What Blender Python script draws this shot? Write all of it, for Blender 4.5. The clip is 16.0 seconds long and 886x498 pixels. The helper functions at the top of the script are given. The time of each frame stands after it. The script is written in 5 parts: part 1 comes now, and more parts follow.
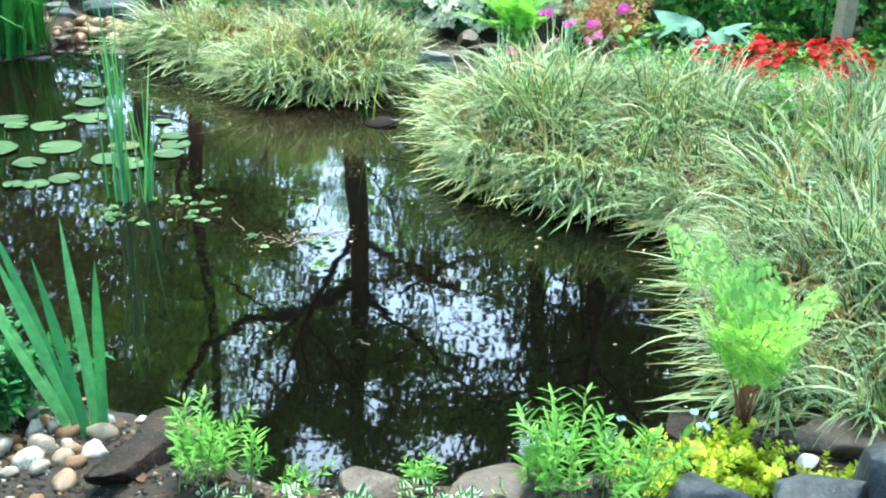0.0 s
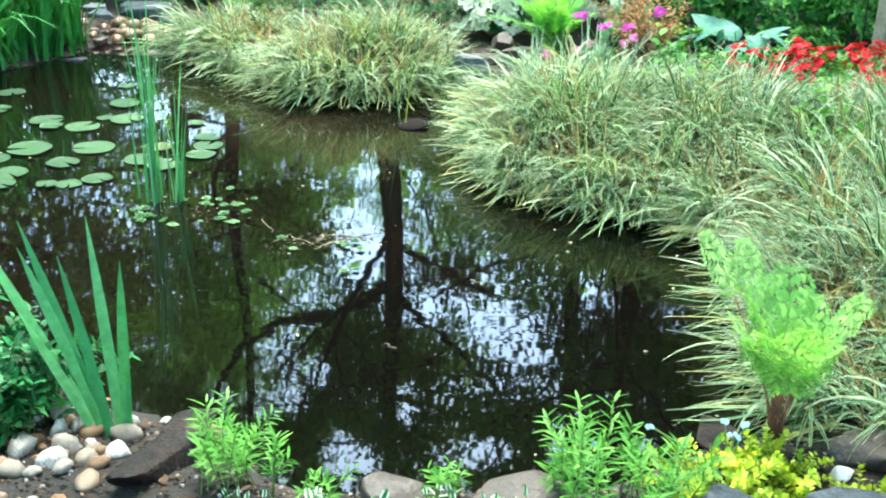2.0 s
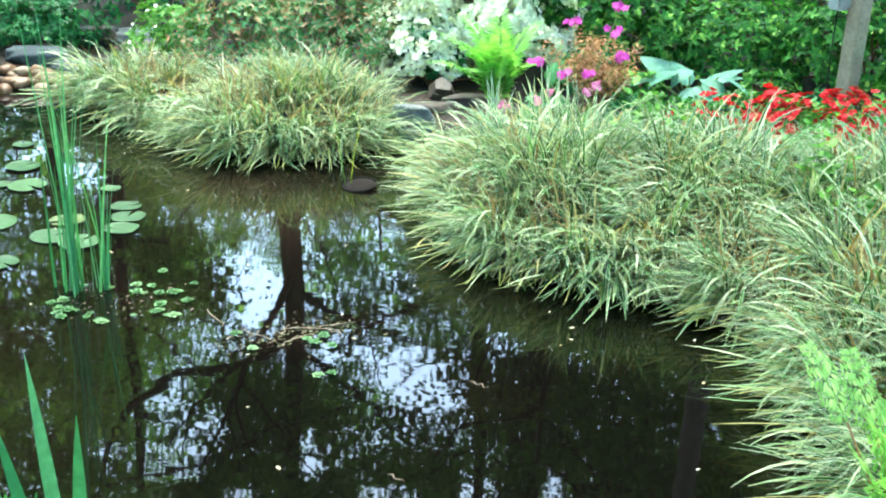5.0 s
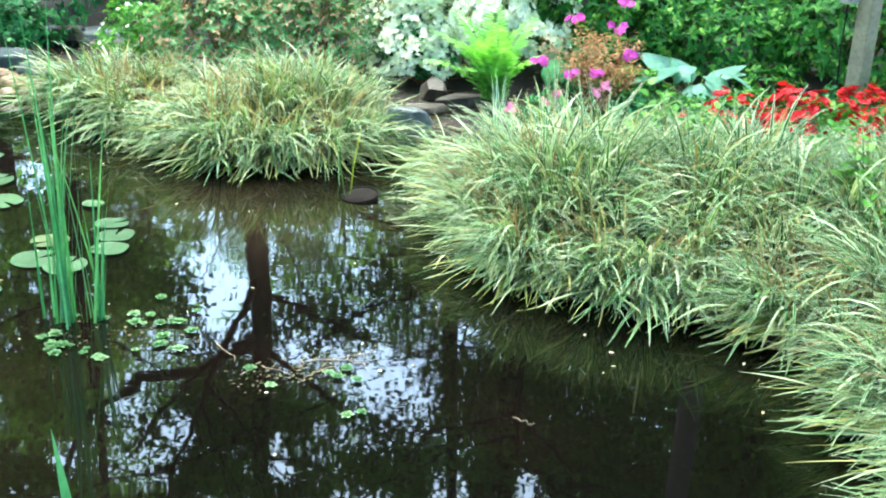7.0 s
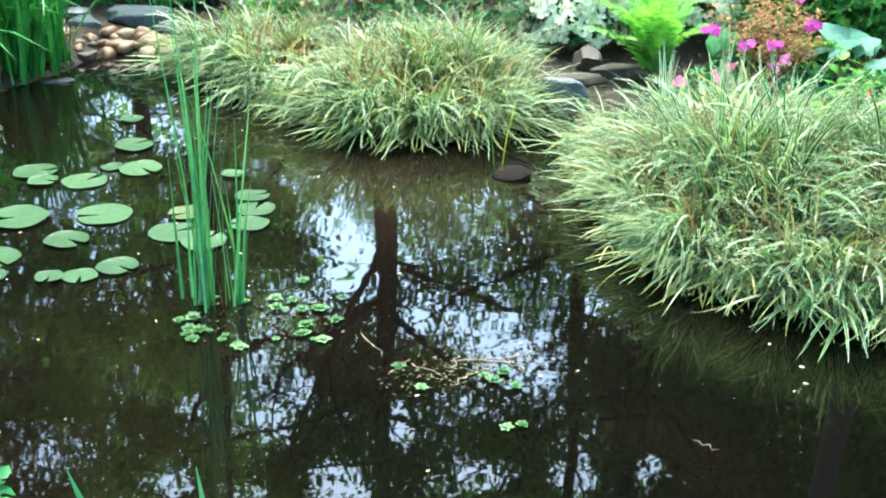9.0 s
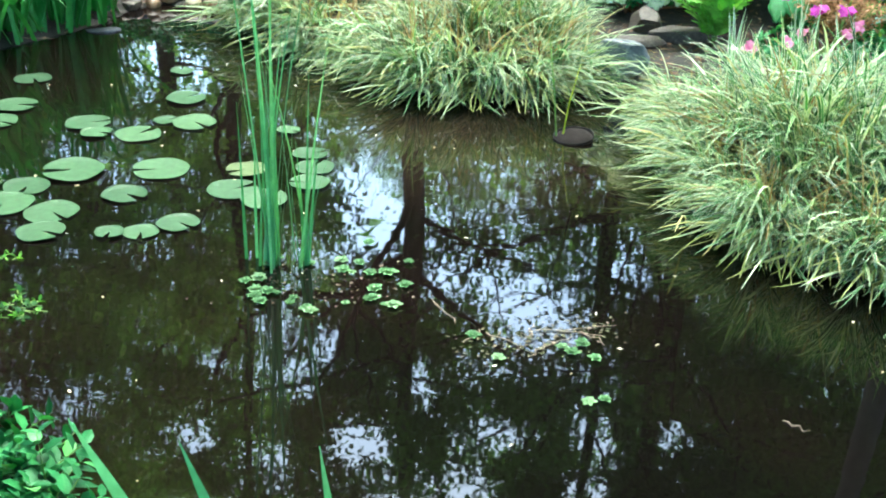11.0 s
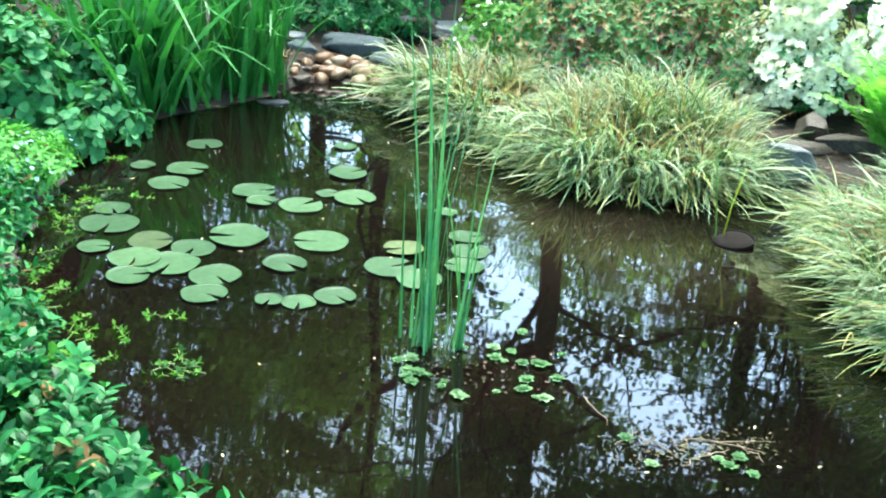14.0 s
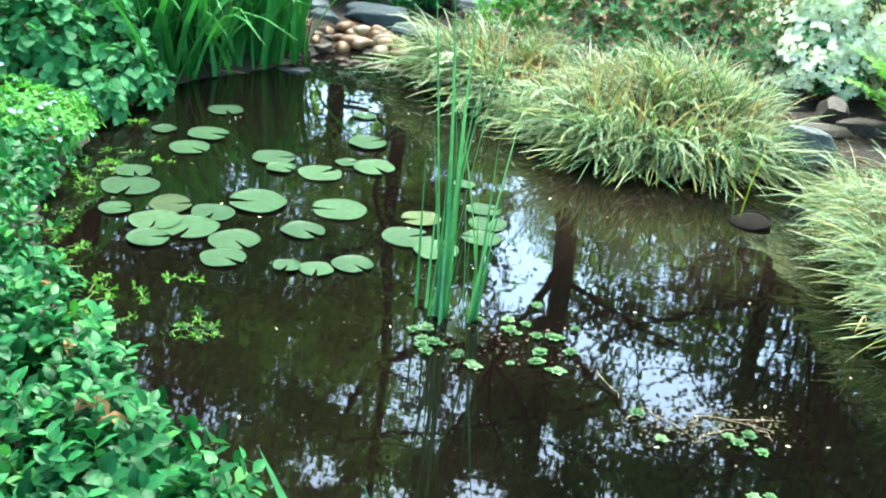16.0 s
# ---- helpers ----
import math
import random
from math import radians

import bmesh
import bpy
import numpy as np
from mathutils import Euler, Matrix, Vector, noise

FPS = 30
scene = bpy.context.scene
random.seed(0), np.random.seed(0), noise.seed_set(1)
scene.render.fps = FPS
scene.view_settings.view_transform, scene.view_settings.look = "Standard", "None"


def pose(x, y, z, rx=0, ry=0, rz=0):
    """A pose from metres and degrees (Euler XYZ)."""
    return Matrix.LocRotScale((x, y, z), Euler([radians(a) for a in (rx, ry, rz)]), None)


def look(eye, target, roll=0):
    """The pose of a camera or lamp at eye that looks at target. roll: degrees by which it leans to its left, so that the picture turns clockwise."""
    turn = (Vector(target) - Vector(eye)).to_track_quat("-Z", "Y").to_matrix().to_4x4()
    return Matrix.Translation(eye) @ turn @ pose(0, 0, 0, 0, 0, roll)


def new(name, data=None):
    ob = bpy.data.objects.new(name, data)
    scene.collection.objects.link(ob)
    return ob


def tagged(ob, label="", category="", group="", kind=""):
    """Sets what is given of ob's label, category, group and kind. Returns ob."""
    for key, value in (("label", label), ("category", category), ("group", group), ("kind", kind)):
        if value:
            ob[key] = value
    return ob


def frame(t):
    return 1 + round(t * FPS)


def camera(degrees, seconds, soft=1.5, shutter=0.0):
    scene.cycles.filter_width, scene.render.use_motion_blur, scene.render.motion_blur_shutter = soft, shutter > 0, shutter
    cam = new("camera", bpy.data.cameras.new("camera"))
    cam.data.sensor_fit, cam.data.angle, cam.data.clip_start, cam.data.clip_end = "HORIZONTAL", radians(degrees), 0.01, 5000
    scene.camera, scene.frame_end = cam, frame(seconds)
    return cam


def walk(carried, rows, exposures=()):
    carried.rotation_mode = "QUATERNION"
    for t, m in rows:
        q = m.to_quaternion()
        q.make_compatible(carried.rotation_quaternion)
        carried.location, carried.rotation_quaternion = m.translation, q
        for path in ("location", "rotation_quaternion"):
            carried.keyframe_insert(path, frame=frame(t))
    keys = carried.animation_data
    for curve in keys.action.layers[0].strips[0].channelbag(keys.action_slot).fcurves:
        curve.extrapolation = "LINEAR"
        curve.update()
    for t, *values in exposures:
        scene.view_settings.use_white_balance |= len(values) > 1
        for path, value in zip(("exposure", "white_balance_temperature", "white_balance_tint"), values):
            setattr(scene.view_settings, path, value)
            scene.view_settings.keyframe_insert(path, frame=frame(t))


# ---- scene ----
cam = camera(43.7, 16.0, soft=2.05)

PATH = [
    (0, (1.101, -0.889, 1.666), (0.847, 0.936, 0.888), 0.9),
    (0.5, (1.121, -0.868, 1.667), (0.829, 0.953, 0.895), 1.3),
    (1, (1.129, -0.862, 1.667), (0.812, 0.961, 0.908), 0.0),
    (1.5, (1.129, -0.864, 1.666), (0.832, 0.967, 0.919), 0.5),
    (2, (1.118, -0.852, 1.65), (0.8, 0.965, 0.878), 0.7),
    (2.5, (1.036, -0.769, 1.653), (0.761, 1.066, 0.907), 0.9),
    (3, (0.92, -0.667, 1.645), (0.766, 1.19, 0.92), -0.3),
    (3.5, (0.819, -0.626, 1.621), (0.704, 1.241, 0.913), 0.5),
    (4, (0.76, -0.541, 1.613), (0.65, 1.316, 0.878), 1.4),
    (4.2, (0.741, -0.477, 1.612), (0.611, 1.382, 0.885), 0.8),
    (6.3, (0.51, -0.063, 1.584), (0.472, 1.806, 0.873), 2.8),
    (6.5, (0.481, -0.034, 1.585), (0.455, 1.836, 0.876), 2.0),
    (7, (0.403, 0.025, 1.585), (0.386, 1.886, 0.853), 1.5),
    (7.5, (0.353, 0.084, 1.59), (0.279, 1.933, 0.83), 2.2),
    (8, (0.289, 0.209, 1.566), (0.061, 2.052, 0.826), 0.8),
    (8.5, (0.296, 0.297, 1.527), (0.043, 2.136, 0.784), 0.8),
    (8.7, (0.283, 0.323, 1.539), (0.045, 2.155, 0.772), 0.9),
    (10.8, (0.071, 0.42, 1.51), (-0.166, 2.209, 0.646), 2.2),
    (11, (0.066, 0.423, 1.512), (-0.182, 2.207, 0.642), 2.3),
    (11.5, (0.045, 0.431, 1.519), (-0.256, 2.222, 0.682), 2.1),
    (12, (0.014, 0.427, 1.532), (-0.335, 2.229, 0.739), 3.2),
    (12.5, (-0.001, 0.424, 1.526), (-0.415, 2.227, 0.764), 3.7),
    (13, (-0.01, 0.429, 1.524), (-0.479, 2.213, 0.75), 4.0),
    (13.5, (-0.016, 0.433, 1.527), (-0.521, 2.216, 0.774), 3.3),
    (14, (-0.024, 0.429, 1.52), (-0.518, 2.218, 0.774), 4.0),
    (14.5, (-0.032, 0.426, 1.516), (-0.5, 2.216, 0.758), 4.8),
    (15, (-0.046, 0.419, 1.503), (-0.491, 2.216, 0.747), 3.6),
    (15.5, (-0.035, 0.407, 1.505), (-0.52, 2.184, 0.723), 3.1),
    (16, (-0.029, 0.401, 1.523), (-0.537, 2.165, 0.731), 5.5),
]
EXPOSURES = [(0, 3.72, 5850, -3), (16, 3.72, 5850, -3)]
walk(cam, [(t, look(e, g, r)) for t, e, g, r in PATH], exposures=EXPOSURES)

import itertools

# ---- world and light ----
SUN_EL, SUN_AZ = 68.0, 352.0
world = bpy.data.worlds.new("world")
scene.world = world
world.use_nodes = True
wn, wl = world.node_tree.nodes, world.node_tree.links
sky = wn.new("ShaderNodeTexSky")
sky.sky_type, sky.sun_disc = "NISHITA", False
sky.sun_elevation, sky.sun_rotation = radians(SUN_EL), radians(SUN_AZ)
sky.dust_density, sky.air_density, sky.ozone_density = 3.2, 1.0, 1.0
wl.new(sky.outputs[0], wn["Background"].inputs[0])
wn["Background"].inputs[1].default_value = 0.15
sun = new("sun", bpy.data.lights.new("sun", "SUN"))
sun.data.energy, sun.data.angle, sun.data.color = 1.15, radians(25), (1.0, 0.93, 0.82)
sun.matrix_world = look((0, 0, 0), (-math.sin(radians(SUN_AZ)) * math.cos(radians(SUN_EL)),
                                    -math.cos(radians(SUN_AZ)) * math.cos(radians(SUN_EL)), -math.sin(radians(SUN_EL))))
rnd = random.Random(7)


# ---- materials ----
def nodes_of(name):
    m = bpy.data.materials.new(name)
    m.use_nodes = True
    nt = m.node_tree
    return m, nt.nodes, nt.links, nt.nodes["Principled BSDF"]


def ramp(n, l, src, stops):
    r = n.new("ShaderNodeValToRGB")
    while len(r.color_ramp.elements) < len(stops):
        r.color_ramp.elements.new(0.5)
    for e, (p, c) in zip(r.color_ramp.elements, stops):
        e.position, e.color = p, (*c, 1)
    l.new(src, r.inputs[0])
    return r.outputs[0]


def noise_tex(n, l, scale, detail=4.0, coords=None, rough=0.6):
    t = n.new("ShaderNodeTexNoise")
    t.inputs["Scale"].default_value, t.inputs["Detail"].default_value, t.inputs["Roughness"].default_value = scale, detail, rough
    if coords is not None:
        l.new(coords, t.inputs["Vector"])
    return t


def mix_col(n, l, fac, a, b, mode="MIX"):
    x = n.new("ShaderNodeMix")
    x.data_type, x.blend_type = "RGBA", mode
    for sock, v in ((x.inputs[0], fac), (x.inputs[6], a), (x.inputs[7], b)):
        if hasattr(v, "links"):
            l.new(v, sock)
        elif isinstance(v, (int, float)):
            sock.default_value = v
        else:
            sock.default_value = (*v, 1)
    return x.outputs[2]


def math_node(n, l, op, a, b=0.0, c=0.0):
    x = n.new("ShaderNodeMath")
    x.operation = op
    for i, v in enumerate((a, b, c)):
        if hasattr(v, "links"):
            l.new(v, x.inputs[i])
        else:
            x.inputs[i].default_value = v
    return x.outputs[0]


def bump(n, l, bsdf, height, strength, distance):
    b = n.new("ShaderNodeBump")
    b.inputs["Strength"].default_value, b.inputs["Distance"].default_value = strength, distance
    l.new(height, b.inputs["Height"])
    l.new(b.outputs[0], bsdf.inputs["Normal"])


def leaf_material(name, stops, rough=0.45, through_it=0.3, edge=None, spots=None, vein=0.0, by_object=False, sheen=0.22):
    """Foliage: one colour of the ramp per leaf, blotched, with a paler edge or vein, and light coming through."""
    m, n, l, b = nodes_of(name)
    geo = n.new("ShaderNodeNewGeometry")
    info = n.new("ShaderNodeObjectInfo")
    pick = info.outputs["Random"] if by_object else geo.outputs["Random Per Island"]
    col = ramp(n, l, pick, stops)
    obc = n.new("ShaderNodeTexCoord")
    blot = noise_tex(n, l, 35.0, 3.0, obc.outputs["Object"])
    col = mix_col(n, l, 0.75, col, ramp(n, l, blot.outputs[0], [(0.3, (0.55, 0.6, 0.5)), (0.7, (1.25, 1.2, 1.15))]), "MULTIPLY")
    uv = n.new("ShaderNodeUVMap")
    sep = n.new("ShaderNodeSeparateXYZ")
    l.new(uv.outputs[0], sep.inputs[0])
    across = math_node(n, l, "MULTIPLY", math_node(n, l, "ABSOLUTE", math_node(n, l, "SUBTRACT", sep.outputs[0], 0.5)), 2.0)
    if edge:
        f = n.new("ShaderNodeMapRange")
        f.inputs[1].default_value, f.inputs[2].default_value = edge[1] - 0.08, edge[1] + 0.08
        l.new(across, f.inputs[0])
        col = mix_col(n, l, f.outputs[0], col, edge[0])
    if vein:
        f = n.new("ShaderNodeMapRange")
        f.inputs[1].default_value, f.inputs[2].default_value, f.inputs[3].default_value, f.inputs[4].default_value = 0.0, 0.16, vein, 0.0
        l.new(across, f.inputs[0])
        col = mix_col(n, l, f.outputs[0], col, (0.35, 0.42, 0.2))
    if spots:
        sp = noise_tex(n, l, 60.0, 2.0, obc.outputs["Object"])
        f = n.new("ShaderNodeMapRange")
        f.inputs[1].default_value, f.inputs[2].default_value = 0.66, 0.72
        l.new(sp.outputs[0], f.inputs[0])
        col = mix_col(n, l, f.outputs[0], col, spots)
    l.new(col, b.inputs["Base Color"])
    b.inputs["Roughness"].default_value, b.inputs["Specular IOR Level"].default_value = rough, sheen
    bump(n, l, b, noise_tex(n, l, 90.0, 2.0, obc.outputs["Object"]).outputs[0], 0.25, 0.004)
    t = n.new("ShaderNodeBsdfTranslucent")
    l.new(mix_col(n, l, 1.0, col, (1.15, 1.2, 0.6), "MULTIPLY"), t.inputs[0])
    mx = n.new("ShaderNodeMixShader")
    mx.inputs[0].default_value = through_it
    l.new(b.outputs[0], mx.inputs[1])
    l.new(t.outputs[0], mx.inputs[2])
    l.new(mx.outputs[0], n["Material Output"].inputs[0])
    return m


def solid_material(name, stops, scale, rough=0.8, relief=0.4, depth=0.01, fine=8.0, spread=0.0, metal=0.0, sheen=0.5):
    """Stone, soil, bark: colours of the ramp by noise at two sizes, with relief; spread: difference from piece to piece."""
    m, n, l, b = nodes_of(name)
    tc = n.new("ShaderNodeTexCoord")
    big = noise_tex(n, l, scale, 6.0, tc.outputs["Object"])
    small = noise_tex(n, l, scale * fine, 4.0, tc.outputs["Object"])
    f = math_node(n, l, "ADD", math_node(n, l, "MULTIPLY", big.outputs[0], 0.65), math_node(n, l, "MULTIPLY", small.outputs[0], 0.35))
    if spread:
        info = n.new("ShaderNodeObjectInfo")
        f = math_node(n, l, "ADD", f, math_node(n, l, "MULTIPLY", math_node(n, l, "SUBTRACT", info.outputs["Random"], 0.5), spread))
    l.new(ramp(n, l, f, stops), b.inputs["Base Color"])
    b.inputs["Roughness"].default_value, b.inputs["Metallic"].default_value, b.inputs["Specular IOR Level"].default_value = rough, metal, sheen
    bump(n, l, b, f, relief, depth)
    return m


LIRIOPE = leaf_material("striped_grass", [(0.0, (0.008, 0.045, 0.008)), (0.4, (0.026, 0.12, 0.022)), (0.7, (0.055, 0.185, 0.04)), (0.86, (0.16, 0.27, 0.08)), (1.0, (0.58, 0.62, 0.46))],
                        0.42, 0.25, edge=((0.55, 0.6, 0.45), 0.75))
FRINGE = leaf_material("yellowed_grass", [(0.0, (0.07, 0.1, 0.015)), (0.35, (0.15, 0.2, 0.035)), (0.7, (0.3, 0.33, 0.09)), (1.0, (0.42, 0.34, 0.13))], 0.45, 0.3, edge=((0.52, 0.54, 0.34), 0.8))
DRY = leaf_material("dry_grass", [(0.0, (0.12, 0.07, 0.03)), (0.4, (0.27, 0.17, 0.075)), (0.75, (0.36, 0.31, 0.1)), (1.0, (0.52, 0.44, 0.24))], 0.7, 0.15)
IRIS = leaf_material("iris_leaf", [(0.0, (0.018, 0.1, 0.025)), (0.6, (0.042, 0.19, 0.045)), (1.0, (0.12, 0.35, 0.09))], 0.38, 0.3)
IRIS_BLUE = leaf_material("blue_iris_leaf", [(0.0, (0.05, 0.19, 0.09)), (0.6, (0.085, 0.28, 0.135)), (1.0, (0.15, 0.38, 0.18))], 0.36, 0.3, by_object=True)
IRIS_DEEP = leaf_material("deep_iris_leaf", [(0.0, (0.028, 0.14, 0.05)), (0.6, (0.05, 0.21, 0.08)), (1.0, (0.1, 0.3, 0.12))], 0.36, 0.3, by_object=True)
PAD = leaf_material("lily_pad", [(0.0, (0.022, 0.06, 0.026)), (0.6, (0.036, 0.086, 0.038)), (0.9, (0.05, 0.106, 0.047)), (1.0, (0.068, 0.094, 0.036))], 0.5, 0.08, by_object=True, vein=0.0, spots=(0.06, 0.06, 0.03))
PAD_OLD = leaf_material("old_lily_pad", [(0.0, (0.026, 0.055, 0.018)), (1.0, (0.036, 0.06, 0.02))], 0.7, 0.08, spots=(0.07, 0.055, 0.02))
LIME = leaf_material("lime_fern", [(0.0, (0.17, 0.38, 0.09)), (0.6, (0.28, 0.52, 0.15)), (1.0, (0.42, 0.64, 0.22))], 0.55, 0.4)
FERN = leaf_material("green_fern", [(0.0, (0.2, 0.46, 0.09)), (1.0, (0.34, 0.64, 0.17))], 0.5, 0.4)
GLOSSY = leaf_material("glossy_leaf", [(0.0, (0.01, 0.07, 0.022)), (0.6, (0.024, 0.145, 0.045)), (0.9, (0.045, 0.22, 0.065)), (1.0, (0.11, 0.34, 0.08))], 0.48, 0.22, vein=0.05, sheen=0.2)
HEDGE = leaf_material("hedge_leaf", [(0.0, (0.018, 0.095, 0.016)), (0.6, (0.05, 0.2, 0.032)), (0.82, (0.1, 0.32, 0.05)), (1.0, (0.3, 0.52, 0.1))], 0.55, 0.3)
BRONZE = leaf_material("bronze_leaf", [(0.0, (0.06, 0.19, 0.07)), (0.55, (0.13, 0.29, 0.11)), (0.72, (0.2, 0.25, 0.11)), (0.85, (0.3, 0.18, 0.1)), (1.0, (0.45, 0.28, 0.18))], 0.5, 0.25)
ROUND = leaf_material("round_leaf", [(0.0, (0.02, 0.12, 0.04)), (0.6, (0.05, 0.21, 0.078)), (1.0, (0.13, 0.37, 0.16))], 0.6, 0.3)
FRESH = leaf_material("fresh_leaf", [(0.0, (0.06, 0.2, 0.025)), (0.6, (0.11, 0.31, 0.045)), (1.0, (0.2, 0.42, 0.08))], 0.45, 0.35, vein=0.2)
MINT = leaf_material("mint_leaf", [(0.0, (0.06, 0.23, 0.04)), (0.6, (0.12, 0.37, 0.08)), (1.0, (0.22, 0.5, 0.14))], 0.55, 0.35)
YELLOW = leaf_material("golden_leaf", [(0.0, (0.24, 0.4, 0.035)), (0.6, (0.46, 0.56, 0.045)), (1.0, (0.66, 0.68, 0.08))], 0.45, 0.3)
VARIEG = leaf_material("white_edged_leaf", [(0.0, (0.035, 0.14, 0.05)), (1.0, (0.09, 0.24, 0.09))], 0.4, 0.25, edge=((0.68, 0.74, 0.62), 0.5))
HOSTA = leaf_material("hosta_leaf", [(0.0, (0.13, 0.31, 0.23)), (1.0, (0.23, 0.43, 0.34))], 0.42, 0.2, by_object=True)
CANOPY = leaf_material("tree_leaf", [(0.0, (0.1, 0.19, 0.05)), (0.6, (0.17, 0.3, 0.09)), (1.0, (0.24, 0.38, 0.13))], 0.45, 0.6)
RED = leaf_material("red_petal", [(0.0, (0.45, 0.008, 0.016)), (1.0, (0.78, 0.03, 0.05))], 0.5, 0.3)
WHITE = leaf_material("white_petal", [(0.0, (0.84, 0.87, 0.84)), (1.0, (0.95, 0.96, 0.95))], 0.55, 0.35)
ROSETTE = leaf_material("rosette_leaf", [(0.0, (0.045, 0.12, 0.043)), (0.6, (0.09, 0.2, 0.08)), (1.0, (0.18, 0.29, 0.15))], 0.55, 0.25, by_object=True)
ALGAE = solid_material("algae", [(0.3, (0.012, 0.007, 0.003)), (0.5, (0.04, 0.02, 0.007)), (0.7, (0.05, 0.045, 0.014))], 9, 0.8, 0.4, 0.01)
MAGENTA = leaf_material("magenta_petal", [(0.0, (0.36, 0.03, 0.3)), (1.0, (0.6, 0.08, 0.48))], 0.5, 0.3)
PINK = leaf_material("pink_petal", [(0.0, (0.4, 0.1, 0.26)), (1.0, (0.6, 0.25, 0.42))], 0.5, 0.3)
BLUE = leaf_material("pale_blue_petal", [(0.0, (0.28, 0.46, 0.72)), (1.0, (0.5, 0.68, 0.85))], 0.5, 0.3)
PLUME = leaf_material("rusty_plume", [(0.0, (0.22, 0.11, 0.05)), (1.0, (0.44, 0.26, 0.14))], 0.7, 0.3)
STEM = leaf_material("green_stem", [(0.0, (0.07, 0.15, 0.03)), (1.0, (0.16, 0.25, 0.06))], 0.5, 0.1)
BROWN_STEM = solid_material("brown_stem", [(0.3, (0.06, 0.025, 0.012)), (0.7, (0.22, 0.09, 0.04))], 30, 0.7)
PINK_BARK = solid_material("pinkish_bark", [(0.3, (0.05, 0.03, 0.028)), (0.7, (0.19, 0.13, 0.12))], 7, 0.9, 0.8, 0.02)
BARK = solid_material("bark", [(0.3, (0.018, 0.013, 0.009)), (0.7, (0.09, 0.07, 0.05))], 6, 0.9, 0.9, 0.03)
SLATE = solid_material("slate", [(0.3, (0.025, 0.032, 0.036)), (0.5, (0.07, 0.086, 0.096)), (0.7, (0.17, 0.19, 0.205))], 9, 0.5, 0.6, 0.015, spread=0.1)
BLUE_SLATE = solid_material("blue_slate", [(0.3, (0.022, 0.032, 0.036)), (0.5, (0.05, 0.068, 0.076)), (0.7, (0.1, 0.125, 0.135))], 7, 0.75, 0.7, 0.018, spread=0.1, sheen=0.25)
# darker copy of the slate: wetness of the front rocks, with their shade mixed in
DARK_SLATE = solid_material("dark_slate", [(0.3, (0.008, 0.011, 0.015)), (0.5, (0.022, 0.03, 0.04)), (0.7, (0.075, 0.09, 0.11))], 8, 0.55, 0.8, 0.02, spread=0.08, sheen=0.3)
BROWN_ROCK = solid_material("brown_stone", [(0.3, (0.015, 0.011, 0.009)), (0.5, (0.05, 0.038, 0.031)), (0.7, (0.14, 0.11, 0.09))], 10, 0.55, 0.7, 0.015, spread=0.1)
DARK_SLAB = solid_material("wet_slab", [(0.3, (0.003, 0.002, 0.002)), (0.5, (0.009, 0.006, 0.0055)), (0.7, (0.045, 0.024, 0.018))], 12, 0.5, 0.9, 0.02, sheen=0.2)
PEBBLE = solid_material("pebble", [(0.22, (0.09, 0.045, 0.02)), (0.4, (0.22, 0.12, 0.055)), (0.52, (0.2, 0.15, 0.1)), (0.64, (0.2, 0.19, 0.17)), (0.76, (0.55, 0.54, 0.5))], 14, 0.55, 0.4, 0.005, spread=0.5)
TAN_PEBBLE = solid_material("tan_pebble", [(0.22, (0.07, 0.03, 0.014)), (0.45, (0.15, 0.078, 0.038)), (0.6, (0.22, 0.155, 0.1)), (0.8, (0.32, 0.27, 0.2))], 14, 0.5, 0.3, 0.005, spread=0.35)
PALE_STONE = solid_material("pale_stone", [(0.3, (0.5, 0.5, 0.47)), (0.7, (0.78, 0.78, 0.74))], 20, 0.5, 0.3, 0.005)
WOOD = solid_material("weathered_wood", [(0.3, (0.17, 0.14, 0.09)), (0.7, (0.4, 0.35, 0.25))], 7, 0.8, 0.5, 0.008)
PLASTIC = solid_material("black_pot", [(0.3, (0.003, 0.003, 0.003)), (0.7, (0.008, 0.0075, 0.007))], 15, 0.85, 0.2, 0.002, sheen=0.2)
POT_SOIL = solid_material("wet_pot_soil", [(0.3, (0.005, 0.004, 0.0035)), (0.6, (0.012, 0.009, 0.008)), (0.8, (0.04, 0.033, 0.03))], 30, 0.95, 0.5, 0.008, sheen=0.15)
TAG = solid_material("white_tag", [(0.3, (0.24, 0.26, 0.28)), (0.7, (0.38, 0.4, 0.42))], 15, 0.5, 0.1, 0.002)
TWIG = solid_material("twig", [(0.3, (0.1, 0.07, 0.04)), (0.7, (0.35, 0.27, 0.18))], 25, 0.8)
LITTER = leaf_material("dead_leaf", [(0.0, (0.025, 0.013, 0.008)), (0.5, (0.07, 0.036, 0.021)), (0.85, (0.14, 0.075, 0.045)), (1.0, (0.27, 0.18, 0.12))], 0.7, 0.1)
PETALS_OLD = leaf_material("leaf_scrap", [(0.0, (0.03, 0.03, 0.012)), (0.45, (0.07, 0.055, 0.028)), (0.75, (0.045, 0.06, 0.02)), (0.95, (0.055, 0.04, 0.028)), (1.0, (0.13, 0.1, 0.08))], 0.7, 0.1)
PETALS = leaf_material("fallen_petal", [(0.0, (0.35, 0.28, 0.16)), (0.6, (0.55, 0.5, 0.36)), (1.0, (0.72, 0.7, 0.6))], 0.6, 0.2)


